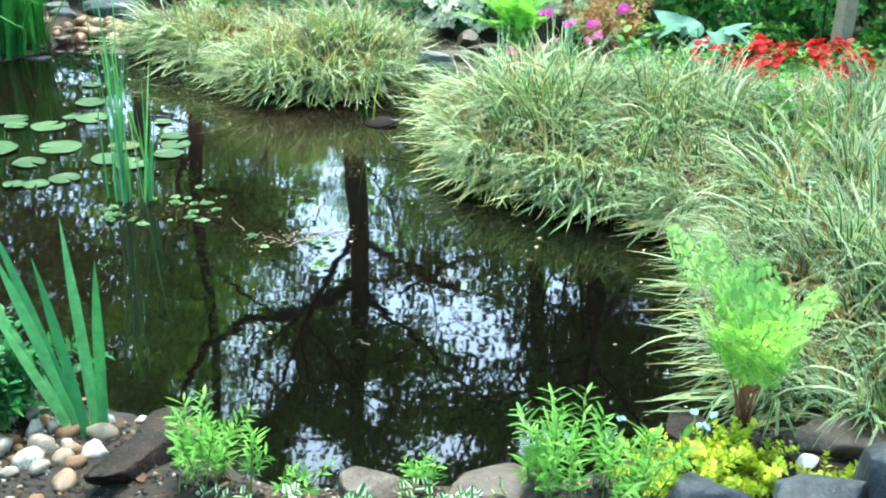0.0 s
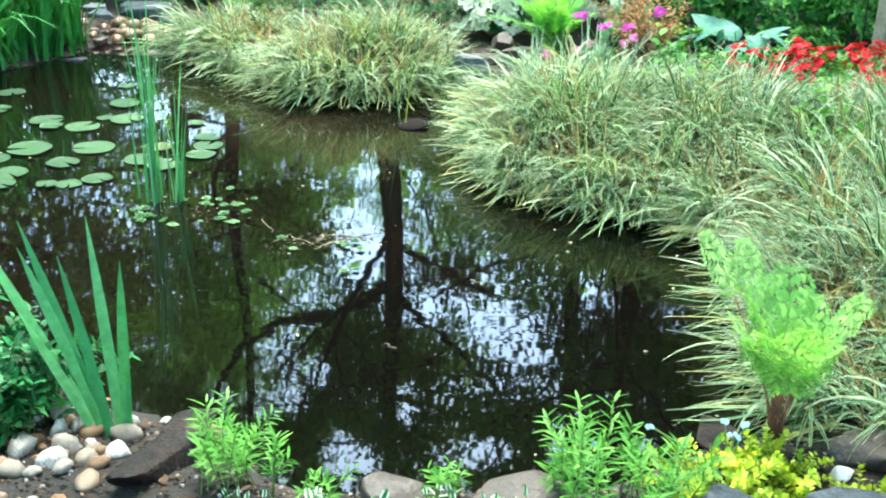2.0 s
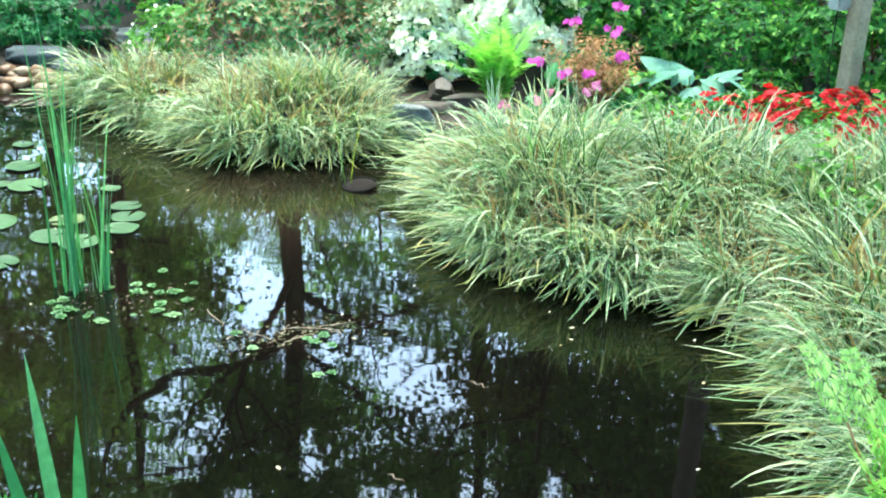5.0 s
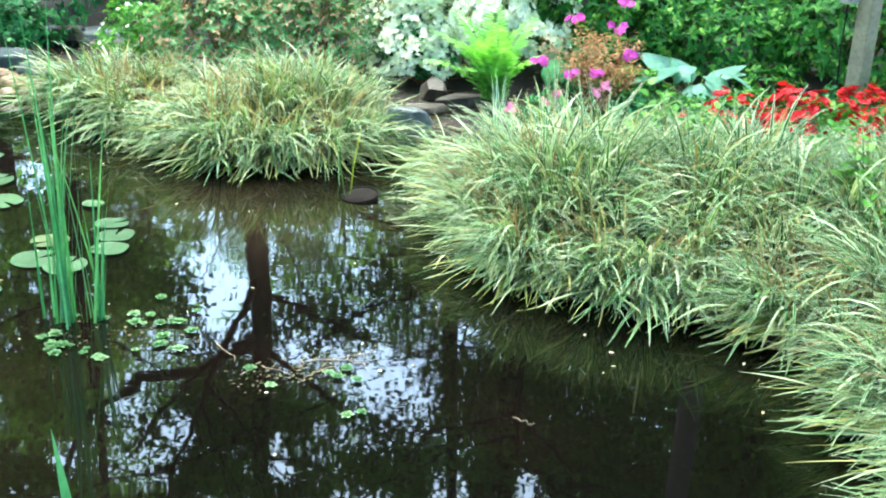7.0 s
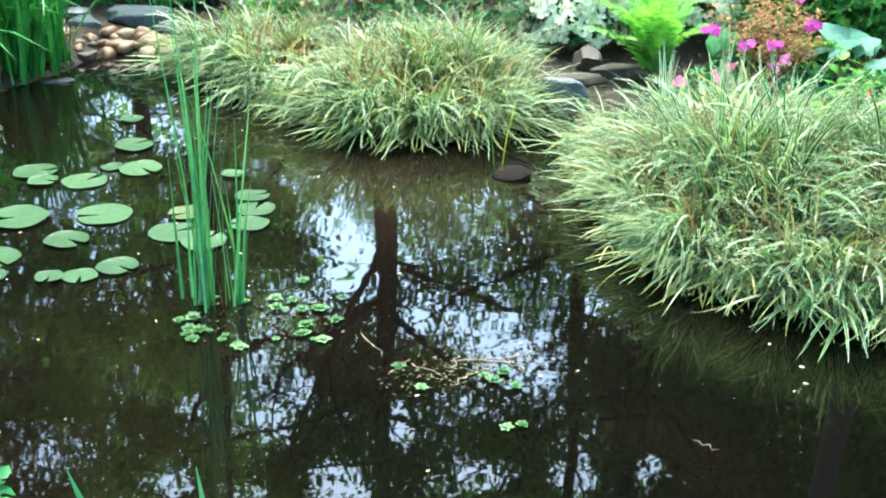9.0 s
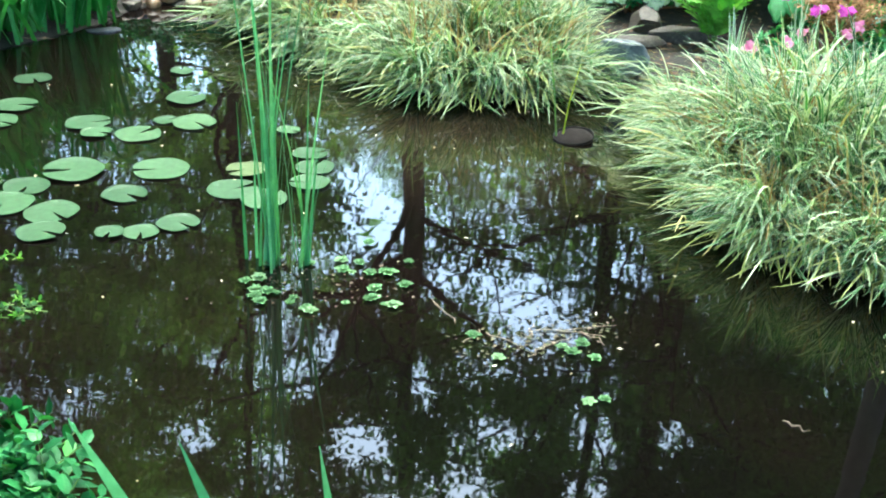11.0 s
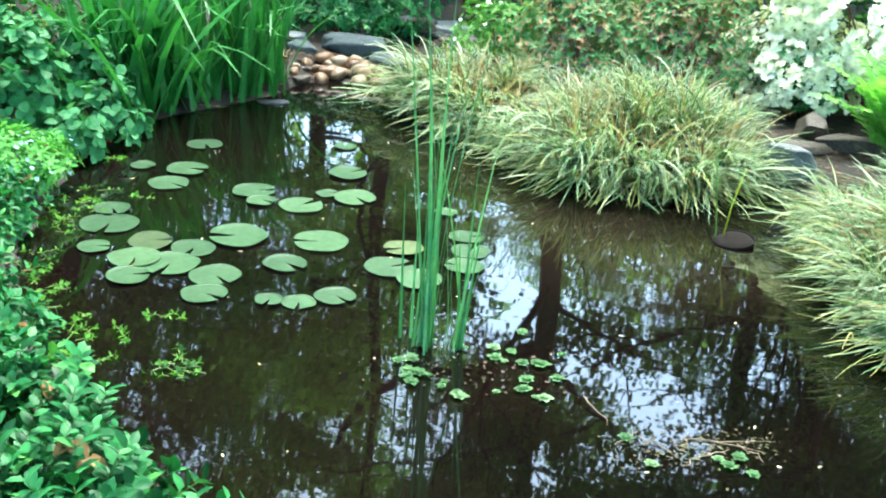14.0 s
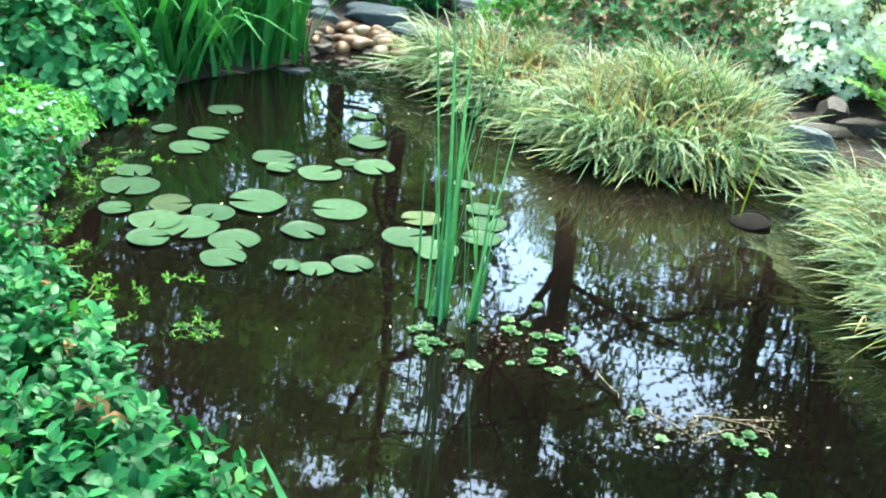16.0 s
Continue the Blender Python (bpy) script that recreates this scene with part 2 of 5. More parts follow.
def soil_material():
    m, n, l, b = nodes_of("soil_and_mulch")
    tc = n.new("ShaderNodeTexCoord")
    big, mid, fine = (noise_tex(n, l, s, 6.0, tc.outputs["Object"]) for s in (1.3, 9.0, 60.0))
    f = math_node(n, l, "ADD", math_node(n, l, "MULTIPLY", big.outputs[0], 0.3), math_node(n, l, "MULTIPLY", mid.outputs[0], 0.35))
    f = math_node(n, l, "ADD", f, math_node(n, l, "MULTIPLY", fine.outputs[0], 0.35))
    l.new(ramp(n, l, f, [(0.3, (0.003, 0.0022, 0.0015)), (0.5, (0.008, 0.006, 0.004)), (0.6, (0.019, 0.013, 0.008)), (0.72, (0.06, 0.042, 0.028))]), b.inputs["Base Color"])
    b.inputs["Roughness"].default_value = 0.85
    bump(n, l, b, f, 0.8, 0.03)
    return m


def water_material():
    """Peaty water: dark and half clear, with a mirror on top that strengthens towards grazing sight."""
    m, n, l, b = nodes_of("pond_water")
    n.remove(b)
    tc = n.new("ShaderNodeTexCoord")
    mp = n.new("ShaderNodeMapping")
    mp.inputs["Scale"].default_value = (1.0, 2.2, 1.0)
    l.new(tc.outputs["Object"], mp.inputs[0])
    a, c, e = (noise_tex(n, l, k, 1.5, mp.outputs[0]) for k in (2.0, 8.0, 26.0))
    calm = noise_tex(n, l, 0.9, 1.0, tc.outputs["Object"])
    stir = n.new("ShaderNodeMapRange")
    stir.inputs[1].default_value, stir.inputs[2].default_value, stir.inputs[3].default_value, stir.inputs[4].default_value = 0.4, 0.65, 0.25, 1.0
    l.new(calm.outputs[0], stir.inputs[0])
    small = math_node(n, l, "ADD", math_node(n, l, "MULTIPLY", c.outputs[0], 0.24), math_node(n, l, "MULTIPLY", e.outputs[0], 0.07))
    h = math_node(n, l, "ADD", a.outputs[0], math_node(n, l, "MULTIPLY", small, stir.outputs[0]))
    bp = n.new("ShaderNodeBump")
    bp.inputs["Strength"].default_value, bp.inputs["Distance"].default_value = 0.1, 0.006
    l.new(h, bp.inputs["Height"])
    murk = n.new("ShaderNodeBsdfDiffuse")
    cloud = noise_tex(n, l, 0.7, 3.0, tc.outputs["Object"])
    where = n.new("ShaderNodeSeparateXYZ")
    l.new(tc.outputs["Object"], where.inputs[0])
    silt = math_node(n, l, "ADD", cloud.outputs[0], math_node(n, l, "MULTIPLY_ADD", where.outputs[0], 0.09, 0.08))
    peat = ramp(n, l, silt, [(0.38, (0.0044, 0.0025, 0.0021)), (0.6, (0.002, 0.0018, 0.0014))])
    far = n.new("ShaderNodeVectorMath")
    far.operation = "DISTANCE"
    far.inputs[1].default_value = (-0.3, 4.6, 0.0)
    l.new(tc.outputs["Object"], far.inputs[0])
    shoal = n.new("ShaderNodeMapRange")
    shoal.inputs[1].default_value, shoal.inputs[2].default_value, shoal.inputs[3].default_value, shoal.inputs[4].default_value = 0.2, 0.95, 1.0, 0.0
    l.new(far.outputs["Value"], shoal.inputs[0])
    mud = n.new("ShaderNodeMixRGB")
    l.new(math_node(n, l, "MULTIPLY", shoal.outputs[0], stir.outputs[0]), mud.inputs[0])
    l.new(peat, mud.inputs[1])
    mud.inputs[2].default_value = (0.014, 0.0095, 0.0065, 1)
    l.new(mud.outputs[0], murk.inputs[0])
    clear = n.new("ShaderNodeBsdfTransparent")
    clear.inputs[0].default_value = (0.36, 0.31, 0.18, 1)
    body = n.new("ShaderNodeMixShader")
    body.inputs[0].default_value = 0.05
    l.new(murk.outputs[0], body.inputs[1])
    l.new(clear.outputs[0], body.inputs[2])
    gloss = n.new("ShaderNodeBsdfGlossy")
    gloss.inputs["Color"].default_value = (0.92, 0.98, 1.0, 1)
    gloss.inputs["Roughness"].default_value = 0.015
    l.new(bp.outputs[0], gloss.inputs["Normal"])
    fr = n.new("ShaderNodeFresnel")
    fr.inputs[0].default_value = 1.46
    l.new(bp.outputs[0], fr.inputs["Normal"])
    mx = n.new("ShaderNodeMixShader")
    l.new(fr.outputs[0], mx.inputs[0])
    l.new(body.outputs[0], mx.inputs[1])
    l.new(gloss.outputs[0], mx.inputs[2])
    l.new(mx.outputs[0], n["Material Output"].inputs[0])
    return m


SOIL, WATER = soil_material(), water_material()


# ---- mesh helpers ----
class Geo:
    """Corners, faces and leaf coordinates gathered for one mesh."""

    def __init__(self):
        self.v, self.f, self.uv = [], [], []

    def add(self, verts, faces, uvs=None):
        k = len(self.v)
        self.v.extend(verts)
        self.f.extend([tuple(i + k for i in f) for f in faces])
        self.uv.extend(uvs or [(0.5, 0.5)] * len(verts))

    def mesh(self, name, mat, smooth=True):
        me = bpy.data.meshes.new(name)
        me.from_pydata([tuple(p) for p in self.v], [], self.f)
        lay = me.uv_layers.new(name="UVMap")
        idx = np.empty(len(me.loops), dtype=np.int32)
        me.loops.foreach_get("vertex_index", idx)
        lay.data.foreach_set("uv", np.array(self.uv, dtype=np.float32)[idx].ravel())
        me.polygons.foreach_set("use_smooth", [smooth] * len(me.polygons))
        me.materials.append(mat)
        me.update()
        return me


def part(name, geo, mat, parent, label="", smooth=True):
    ob = new(name, geo.mesh(name, mat, smooth) if isinstance(geo, Geo) else geo)
    ob.parent = parent
    return tagged(ob, label)


def thing(name, x, y, z, label, category, group="", turn=0.0, kind=""):
    ob = new(name)
    ob.empty_display_size = 0.05
    ob.matrix_basis = pose(x, y, z, 0, 0, turn)
    return tagged(ob, label, category, group, kind)


UP = Vector((0, 0, 1))


def side_of(d):
    s = d.cross(UP)
    return s.normalized() if s.length > 1e-4 else Vector((1, 0, 0))


def leaf(g, p, d, n, length, width, cup=0.12, droop=0.15):
    """An oval leaf from p along d, facing n, folded along its rib."""
    d = d.normalized()
    s = d.cross(n)
    s = s.normalized() if s.length > 1e-4 else side_of(d)
    n = s.cross(d)
    vs, us = [p], [(0.5, 0)]
    for t, w in ((0.3, 0.85), (0.68, 0.8)):
        c = p + d * length * t - n * length * droop * t * t
        vs += [c - s * width * 0.5 * w + n * width * cup, c, c + s * width * 0.5 * w + n * width * cup]
        us += [(0, t), (0.5, t), (1, t)]
    vs.append(p + d * length - n * length * droop)
    us.append((0.5, 1))
    g.add(vs, [(0, 2, 1), (0, 3, 2), (1, 2, 5, 4), (2, 3, 6, 5), (4, 5, 7), (5, 6, 7)], us)


def chip(g, p, d, n, length, width):
    """A small pointed leaf of four corners, for crowns seen from far."""
    s = d.cross(n).normalized() * width * 0.5
    m = p + d * length * 0.45
    g.add([p, m - s, p + d * length - n * length * 0.12, m + s], [(0, 1, 2), (0, 2, 3)], [(0.5, 0), (0, 0.5), (0.5, 1), (1, 0.5)])


def tube(g, pts, radii, sides=6, cap=True):
    rings = []
    for i, (p, r) in enumerate(zip(pts, radii)):
        d = (pts[min(i + 1, len(pts) - 1)] - pts[max(i - 1, 0)]).normalized()
        a = d.cross(Vector((0.31, 0.95, 0.05))).normalized()
        b = d.cross(a)
        rings.append([p + (a * math.cos(2 * math.pi * k / sides) + b * math.sin(2 * math.pi * k / sides)) * r for k in range(sides)])
    vs = [v for ring in rings for v in ring]
    fs = [(i * sides + k, i * sides + (k + 1) % sides, (i + 1) * sides + (k + 1) % sides, (i + 1) * sides + k)
          for i in range(len(pts) - 1) for k in range(sides)]
    if cap:
        fs.append(tuple(range((len(pts) - 1) * sides, len(pts) * sides)))
        fs.append(tuple(reversed(range(sides))))
    g.add(vs, fs)


def way(az, el):
    return Vector((math.cos(az) * math.cos(el), math.sin(az) * math.cos(el), math.sin(el)))


def rough_ball(rx, ry, rz, seed, sub=3, amount=0.25, flat=0.0, edge=1.0, facets=0):
    """A stone: a ball pushed about by noise, pressed flat on top where flat is set."""
    bm = bmesh.new()
    bmesh.ops.create_icosphere(bm, subdivisions=sub, radius=1)
    off = Vector((seed * 3.7, seed * 1.9, seed * 5.3))
    rc = random.Random(seed)
    cuts = [(Vector((rc.gauss(0, 1), rc.gauss(0, 1), rc.gauss(0, 0.8))).normalized(), rc.uniform(0.5, 0.82)) for _ in range(facets)]
    for v in bm.verts:
        c = v.co.copy()
        k = 1 + amount * noise.noise(c * 1.1 * edge + off) + amount * 0.45 * noise.noise(c * 2.7 * edge + off) + amount * 0.16 * noise.noise(c * 7 + off)
        c = c * k
        for pn, ph in cuts:
            over = c.dot(pn) - ph
            if over > 0:
                c -= pn * over * 0.94
        if flat and c.z > flat:
            c.z = flat + (c.z - flat) * 0.18
        if c.z < -0.55:
            c.z = -0.55 + (c.z + 0.55) * 0.2
        v.co = (c.x * rx, c.y * ry, c.z * rz)
    me = bpy.data.meshes.new("stone")
    for f in bm.faces:
        f.smooth = True
    bm.to_mesh(me)
    bm.free()
    return me


# ---- ground and water ----
SHORE = [(1.0, 1.52), (0.66, 1.45), (0.37, 1.40), (0.16, 1.5), (0.0, 1.63), (-0.2, 1.68), (-0.45, 1.75), (-0.75, 1.98), (-1.15, 2.28), (-1.6, 2.62),
         (-2.0, 2.98), (-2.35, 3.4), (-2.6, 4.0), (-2.82, 4.5), (-2.85, 4.9), (-2.75, 5.2), (-2.62, 5.5), (-2.52, 5.75), (-2.5, 6.0), (-2.42, 6.25),
         (-2.0, 6.22), (-1.6, 5.8), (-1.38, 5.64), (-1.05, 5.42), (-0.8, 5.1), (-0.5, 5.05), (-0.2, 5.1), (0.03, 5.35), (0.26, 5.2), (0.28, 4.75),
         (0.36, 4.2), (0.45, 3.9), (0.62, 3.67), (0.92, 3.55), (1.3, 3.45), (1.55, 3.1), (1.6, 2.6), (1.6, 2.2), (1.62, 2.0), (1.45, 1.85), (1.25, 1.65)]
SH = [Vector(p) for p in SHORE]


def inside(x, y, poly):
    hit = False
    j = len(poly) - 1
    for i in range(len(poly)):
        xi, yi, xj, yj = poly[i][0], poly[i][1], poly[j][0], poly[j][1]
        if (yi > y) != (yj > y) and x < (xj - xi) * (y - yi) / (yj - yi) + xi:
            hit = not hit
        j = i
    return hit


def shore(x, y):
    """Distance to the waterline (positive on land) and the nearest point of it."""
    p, best, near = Vector((x, y)), 1e9, None
    for i in range(len(SH)):
        a, b = SH[i - 1], SH[i]
        t = max(0.0, min(1.0, (p - a).dot(b - a) / (b - a).length_squared))
        q = a + (b - a) * t
        d = (p - q).length
        if d < best:
            best, near = d, q
    return (-best if inside(x, y, SHORE) else best), near


def ease(a, b, x):
    t = max(0.0, min(1.0, (x - a) / (b - a)))
    return t * t * (3 - 2 * t)


# middles and radii of the grass mounds
MOUNDS = [(0.88, 4.35, 0.52), (1.5, 4.25, 0.5), (2.1, 3.95, 0.5), (2.05, 3.2, 0.45), (2.05, 2.5, 0.45), (2.6, 3.3, 0.5), (2.65, 4.4, 0.5), (-0.47, 5.5, 0.55), (-1.42, 6.05, 0.48)]


def mound(x, y):
    """Distance from the nearest mound's middle, in its radii, and that middle."""
    return min((math.hypot(x - a, y - b) / r, a, b) for a, b, r in MOUNDS)


def land(x, y):
    if -6 < x < 6 and -2 < y < 10:
        d, _ = shore(x, y)
    else:
        d = 3.0
    rough = 0.018 * noise.noise(Vector((x * 3, y * 3, 0))) + 0.03 * noise.noise(Vector((x * 0.7, y * 0.7, 4)))
    if d >= 0:
        z = 0.005 + 0.075 * ease(0.0, 0.22, d) + rough * ease(0.0, 0.3, d)
        z += 0.05 * max(0.0, min(y - 6.0, 12.0)) * ease(0, 1.5, d) + 0.04 * ease(0.3, 2, d)
        z += 0.09 * (1 - ease(0.15, 1.0, mound(x, y)[0]))
        return z
    return -0.015 - 0.12 * ease(0.0, 0.25, -d) - 0.4 * ease(0.25, 1.1, -d) + rough * ease(0.1, 0.5, -d)


def axis(lo, hi, step, far, n):
    mid = [lo + step * i for i in range(int(round((hi - lo) / step)) + 1)]
    grow = [(far ** (i / n) - 1) / (far - 1) for i in range(1, n + 1)]
    return [lo - 600 * k for k in reversed(grow)] + mid + [hi + 600 * k for k in grow]


def build_ground():
    xs, ys = axis(-4.2, 4.2, 0.07, 3000, 22), axis(-1.0, 9.0, 0.07, 3000, 22)
    vs = [(x, y, land(x, y)) for y in ys for x in xs]
    w = len(xs)
    g = Geo()
    g.add(vs, [(j * w + i, j * w + i + 1, (j + 1) * w + i + 1, (j + 1) * w + i) for j in range(len(ys) - 1) for i in range(w - 1)])
    tagged(new("ground", g.mesh("ground", SOIL)), "dark damp garden soil with mulch and leaf litter", "ground", kind="structure")


build_ground()
gw = Geo()
nx, ny = 8, 8
gw.add([(-3.3 + 5.4 * i / nx, 1.15 + 5.5 * j / ny, 0.0) for j in range(ny + 1) for i in range(nx + 1)],
       [(j * (nx + 1) + i, j * (nx + 1) + i + 1, (j + 1) * (nx + 1) + i + 1, (j + 1) * (nx + 1) + i) for j in range(ny) for i in range(nx)])
tagged(new("water", gw.mesh("water", WATER)), "still dark brown pond water mirroring trees and sky", "pond", kind="structure")


# ---- striped grass round the pond ----
def arch(g, p, az, el, bend, length, width, segs=7, low=None, fold=0.0, late=1.3):
    """A strap leaf that rises at el and bends over by the angle bend on its way, most of it past the middle."""
    q, vs, us, fs = p.copy(), [], [], []
    for i in range(segs + 1):
        t = i / segs
        d = way(az, el - bend * t ** late)
        s = Matrix.Rotation(fold * (0.4 + t), 3, d) @ Vector((-math.sin(az), math.cos(az), 0))
        w = width * 0.5 * (0.7 + 0.45 * min(1.0, 3 * t)) * (1 - max(0.0, t - 0.35) ** 2 * 1.9) if i < segs else 0.0006
        vs += [q - s * w, q + s * w]
        us += [(0, t), (1, t)]
        if i:
            k = 2 * i
            fs.append((k - 2, k - 1, k + 1, k))
        q = q + d * (length / segs)
        if low is not None and q.z < low:
            q.z = low + 0.003 * (i % 2)
    g.add(vs, fs, us)


def grass_meshes(seed, lean, crowns=8, each=13):
    """A clump of several crowns, each a fan of arching blades; lean: how far the whole combs over towards x."""
    r = random.Random(seed)
    g, dead = Geo(), Geo()
    for c in range(crowns):
        p0 = Vector((r.gauss(0, 0.055), r.gauss(0, 0.055), -0.025))
        tend = r.gauss(0, 0.55) if r.random() < lean + 0.15 else math.atan2(p0.y, p0.x)
        for i in range(each):
            az = tend + r.gauss(0, 1.5 - 0.85 * lean)
            low_lying = r.random() < 0.42 * lean
            if low_lying:
                el, bend, length = radians(r.uniform(2, 40)), radians(r.uniform(10, 60)), r.uniform(0.26, 0.46)
            else:
                el, bend, length = radians(r.uniform(58, 88) - 22 * lean * r.random()), radians(r.uniform(35, 115) + 35 * lean), r.uniform(0.26, 0.47)
            arch(g, p0 + Vector((r.gauss(0, .008), r.gauss(0, .008), 0)), az, el, bend, length, r.uniform(0.006, 0.0108), 7, low=-0.05 + 0.012 * r.random(),
                 fold=r.uniform(-0.5, 0.5), late=r.uniform(0.9, 1.9))
    for i in range(18 + int(24 * lean)):
        p = Vector((r.gauss(0, 0.06), r.gauss(0, 0.06), -0.02))
        arch(dead, p, r.uniform(-3.1, 3.1), radians(r.uniform(25, 86)), radians(r.uniform(10, 110)), r.uniform(0.16, 0.42), r.uniform(0.004, 0.008), 5, low=-0.065, fold=r.uniform(-0.8, 0.8))
    return g.mesh("tuft", LIRIOPE), dead.mesh("dry_tuft", DRY)


def rusty_mesh(seed):
    """Spent brown blades and seed stalks that stand among the green ones."""
    r, g = random.Random(seed), Geo()
    for i in range(32):
        arch(g, Vector((r.gauss(0, 0.07), r.gauss(0, 0.07), -0.02)), r.uniform(-3.1, 3.1), radians(r.uniform(45, 88)), radians(r.uniform(5, 90)), r.uniform(0.22, 0.4), r.uniform(0.003, 0.007), 5,
             low=-0.05, fold=r.uniform(-0.8, 0.8))
    return g.mesh("dry_tuft", DRY)


def fringe_mesh(seed, flat):
    """Low straight blades that comb out over the water towards x; flat: lying, not hanging."""
    r, g = random.Random(seed), Geo()
    for i in range(44):
        el, bend = (r.uniform(-4, 26), r.uniform(5, 30)) if flat else (r.uniform(5, 50), r.uniform(35, 85))
        arch(g, Vector((r.gauss(0, 0.04), r.gauss(0, 0.09), -0.02)), r.gauss(0, 0.42), radians(el), radians(bend), r.uniform(0.22, 0.44), r.uniform(0.0045, 0.009), 6,
             low=-0.05 + 0.015 * r.random(), fold=r.uniform(-0.5, 0.5), late=1.0)
    return g.mesh("fringe", FRINGE)


FRINGES = {flat: [fringe_mesh(450 + 10 * flat + i, flat) for i in range(4)] for flat in (0, 1)}
RUSTY = [rusty_mesh(400 + i) for i in range(4)]
GRASS_EDGE = [grass_meshes(100 + i, 1.0, 9, 14) for i in range(6)]
GRASS_MID = [grass_meshes(200 + i, 0.6) for i in range(6)]
GRASS_OPEN = [grass_meshes(300 + i, 0.1) for i in range(6)]
# outline, spacing and name of each bed
BEDS = [([(0.39, 4.88), (0.45, 4.3), (0.54, 3.96), (0.7, 3.76), (0.99, 3.66), (1.36, 3.54), (1.62, 3.12), (1.66, 2.7), (1.66, 2.3), (1.74, 1.9), (2.3, 1.6),
          (2.9, 2.6), (3.1, 3.5), (3.0, 4.6), (2.2, 4.74), (1.6, 4.9), (1.0, 5.02), (0.62, 5.06), (0.42, 5.02)], 0.22, "variegated grass on the stony bank"),
        ([(-0.9, 5.12), (-0.5, 5.05), (-0.16, 5.1), (0.02, 5.42), (0.02, 5.95), (-0.4, 6.1), (-0.9, 6.12), (-1.12, 5.6)], 0.2, "variegated grass on the far bank"),
        ([(-1.63, 5.82), (-1.38, 5.66), (-1.1, 5.5), (-1.08, 6.0), (-1.25, 6.35), (-1.55, 6.42), (-1.64, 6.25), (-1.66, 6.0)], 0.2, "variegated grass by the inlet")]


def grass_clump(px, py, d, water, group):
    """One clump, combed away from the middle of its mound and, beside the pond, towards the water."""
    t, mx, my = mound(px, py)
    out = Vector((px - mx, py - my))
    out = out.normalized() if out.length > 1e-3 else Vector((0, -1))
    near_water = 1 - ease(0.18, 0.5, d)
    flow = out * (1 - 0.75 * near_water) + water.normalized() * near_water
    kind = GRASS_EDGE if d < 0.27 else GRASS_OPEN if t < 0.45 and d > 0.4 else GRASS_MID
    blades, dead = rnd.choice(kind)
    ob = thing("grass_clump", px, py, max(land(px, py), 0.035), "arching cream-striped green grass clump on the pond bank" if d < 0.5
               else "upright cream-striped green grass clump in a dense bed", "ornamental grass", group, math.degrees(math.atan2(flow.y, flow.x)) + rnd.uniform(-20, 20))
    ob.scale = [rnd.uniform(0.72, 0.95) + (0.14 if py > 4.95 else 0) if d < 0.2 else rnd.uniform(0.9, 1.15) * (1.1 - 0.2 * min(1.2, t)) * (0.7 if px < -1.1 else 0.88 if py > 5.0 and px < 0.2 else 1.0)] * 3
    part("tuft", blades, None, ob)
    if d < 0.2:
        part("fringe", rnd.choice(FRINGES[int(px > 1.25)]), None, ob, "yellowed blades trailing over the water")
    part("dry_tuft", rnd.choice(RUSTY) if py > 5.25 and d > 0.2 else dead, None, ob, "withered tan blades")


for poly, step, group in BEDS:
    x0, x1 = min(p[0] for p in poly), max(p[0] for p in poly)
    y0, y1 = min(p[1] for p in poly), max(p[1] for p in poly)
    # one row along the water
    walked = 0.0
    for i in range(len(SH)):
        p, q = SH[i], SH[(i + 1) % len(SH)]
        along = (q - p).normalized()
        while walked < (q - p).length:
            w = p + along * walked
            for side in (Vector((along.y, -along.x)), Vector((-along.y, along.x))):
                c = w + side * (0.09 if w.y > 4.95 else 0.15)
                back = w + side * 0.24
                if not inside(c.x, c.y, SHORE) and inside(back.x, back.y, poly) and math.hypot(c.x, c.y - 4.65) > 0.36:
                    grass_clump(c.x, c.y, 0.15, -side, group)
            walked += 0.16
        walked -= (q - p).length
    row = 0
    y = y0
    while y <= y1:
        x = x0 + (step * 0.5 if row % 2 else 0)
        while x <= x1:
            px, py = x + rnd.uniform(-0.07, 0.07), y + rnd.uniform(-0.07, 0.07)
            if inside(px, py, poly):
                d, q = shore(px, py)
                if d > 0.25:
                    grass_clump(px, py, d, Vector((q.x - px, q.y - py)), group)
            x += step
        y += step * 0.87
        row += 1


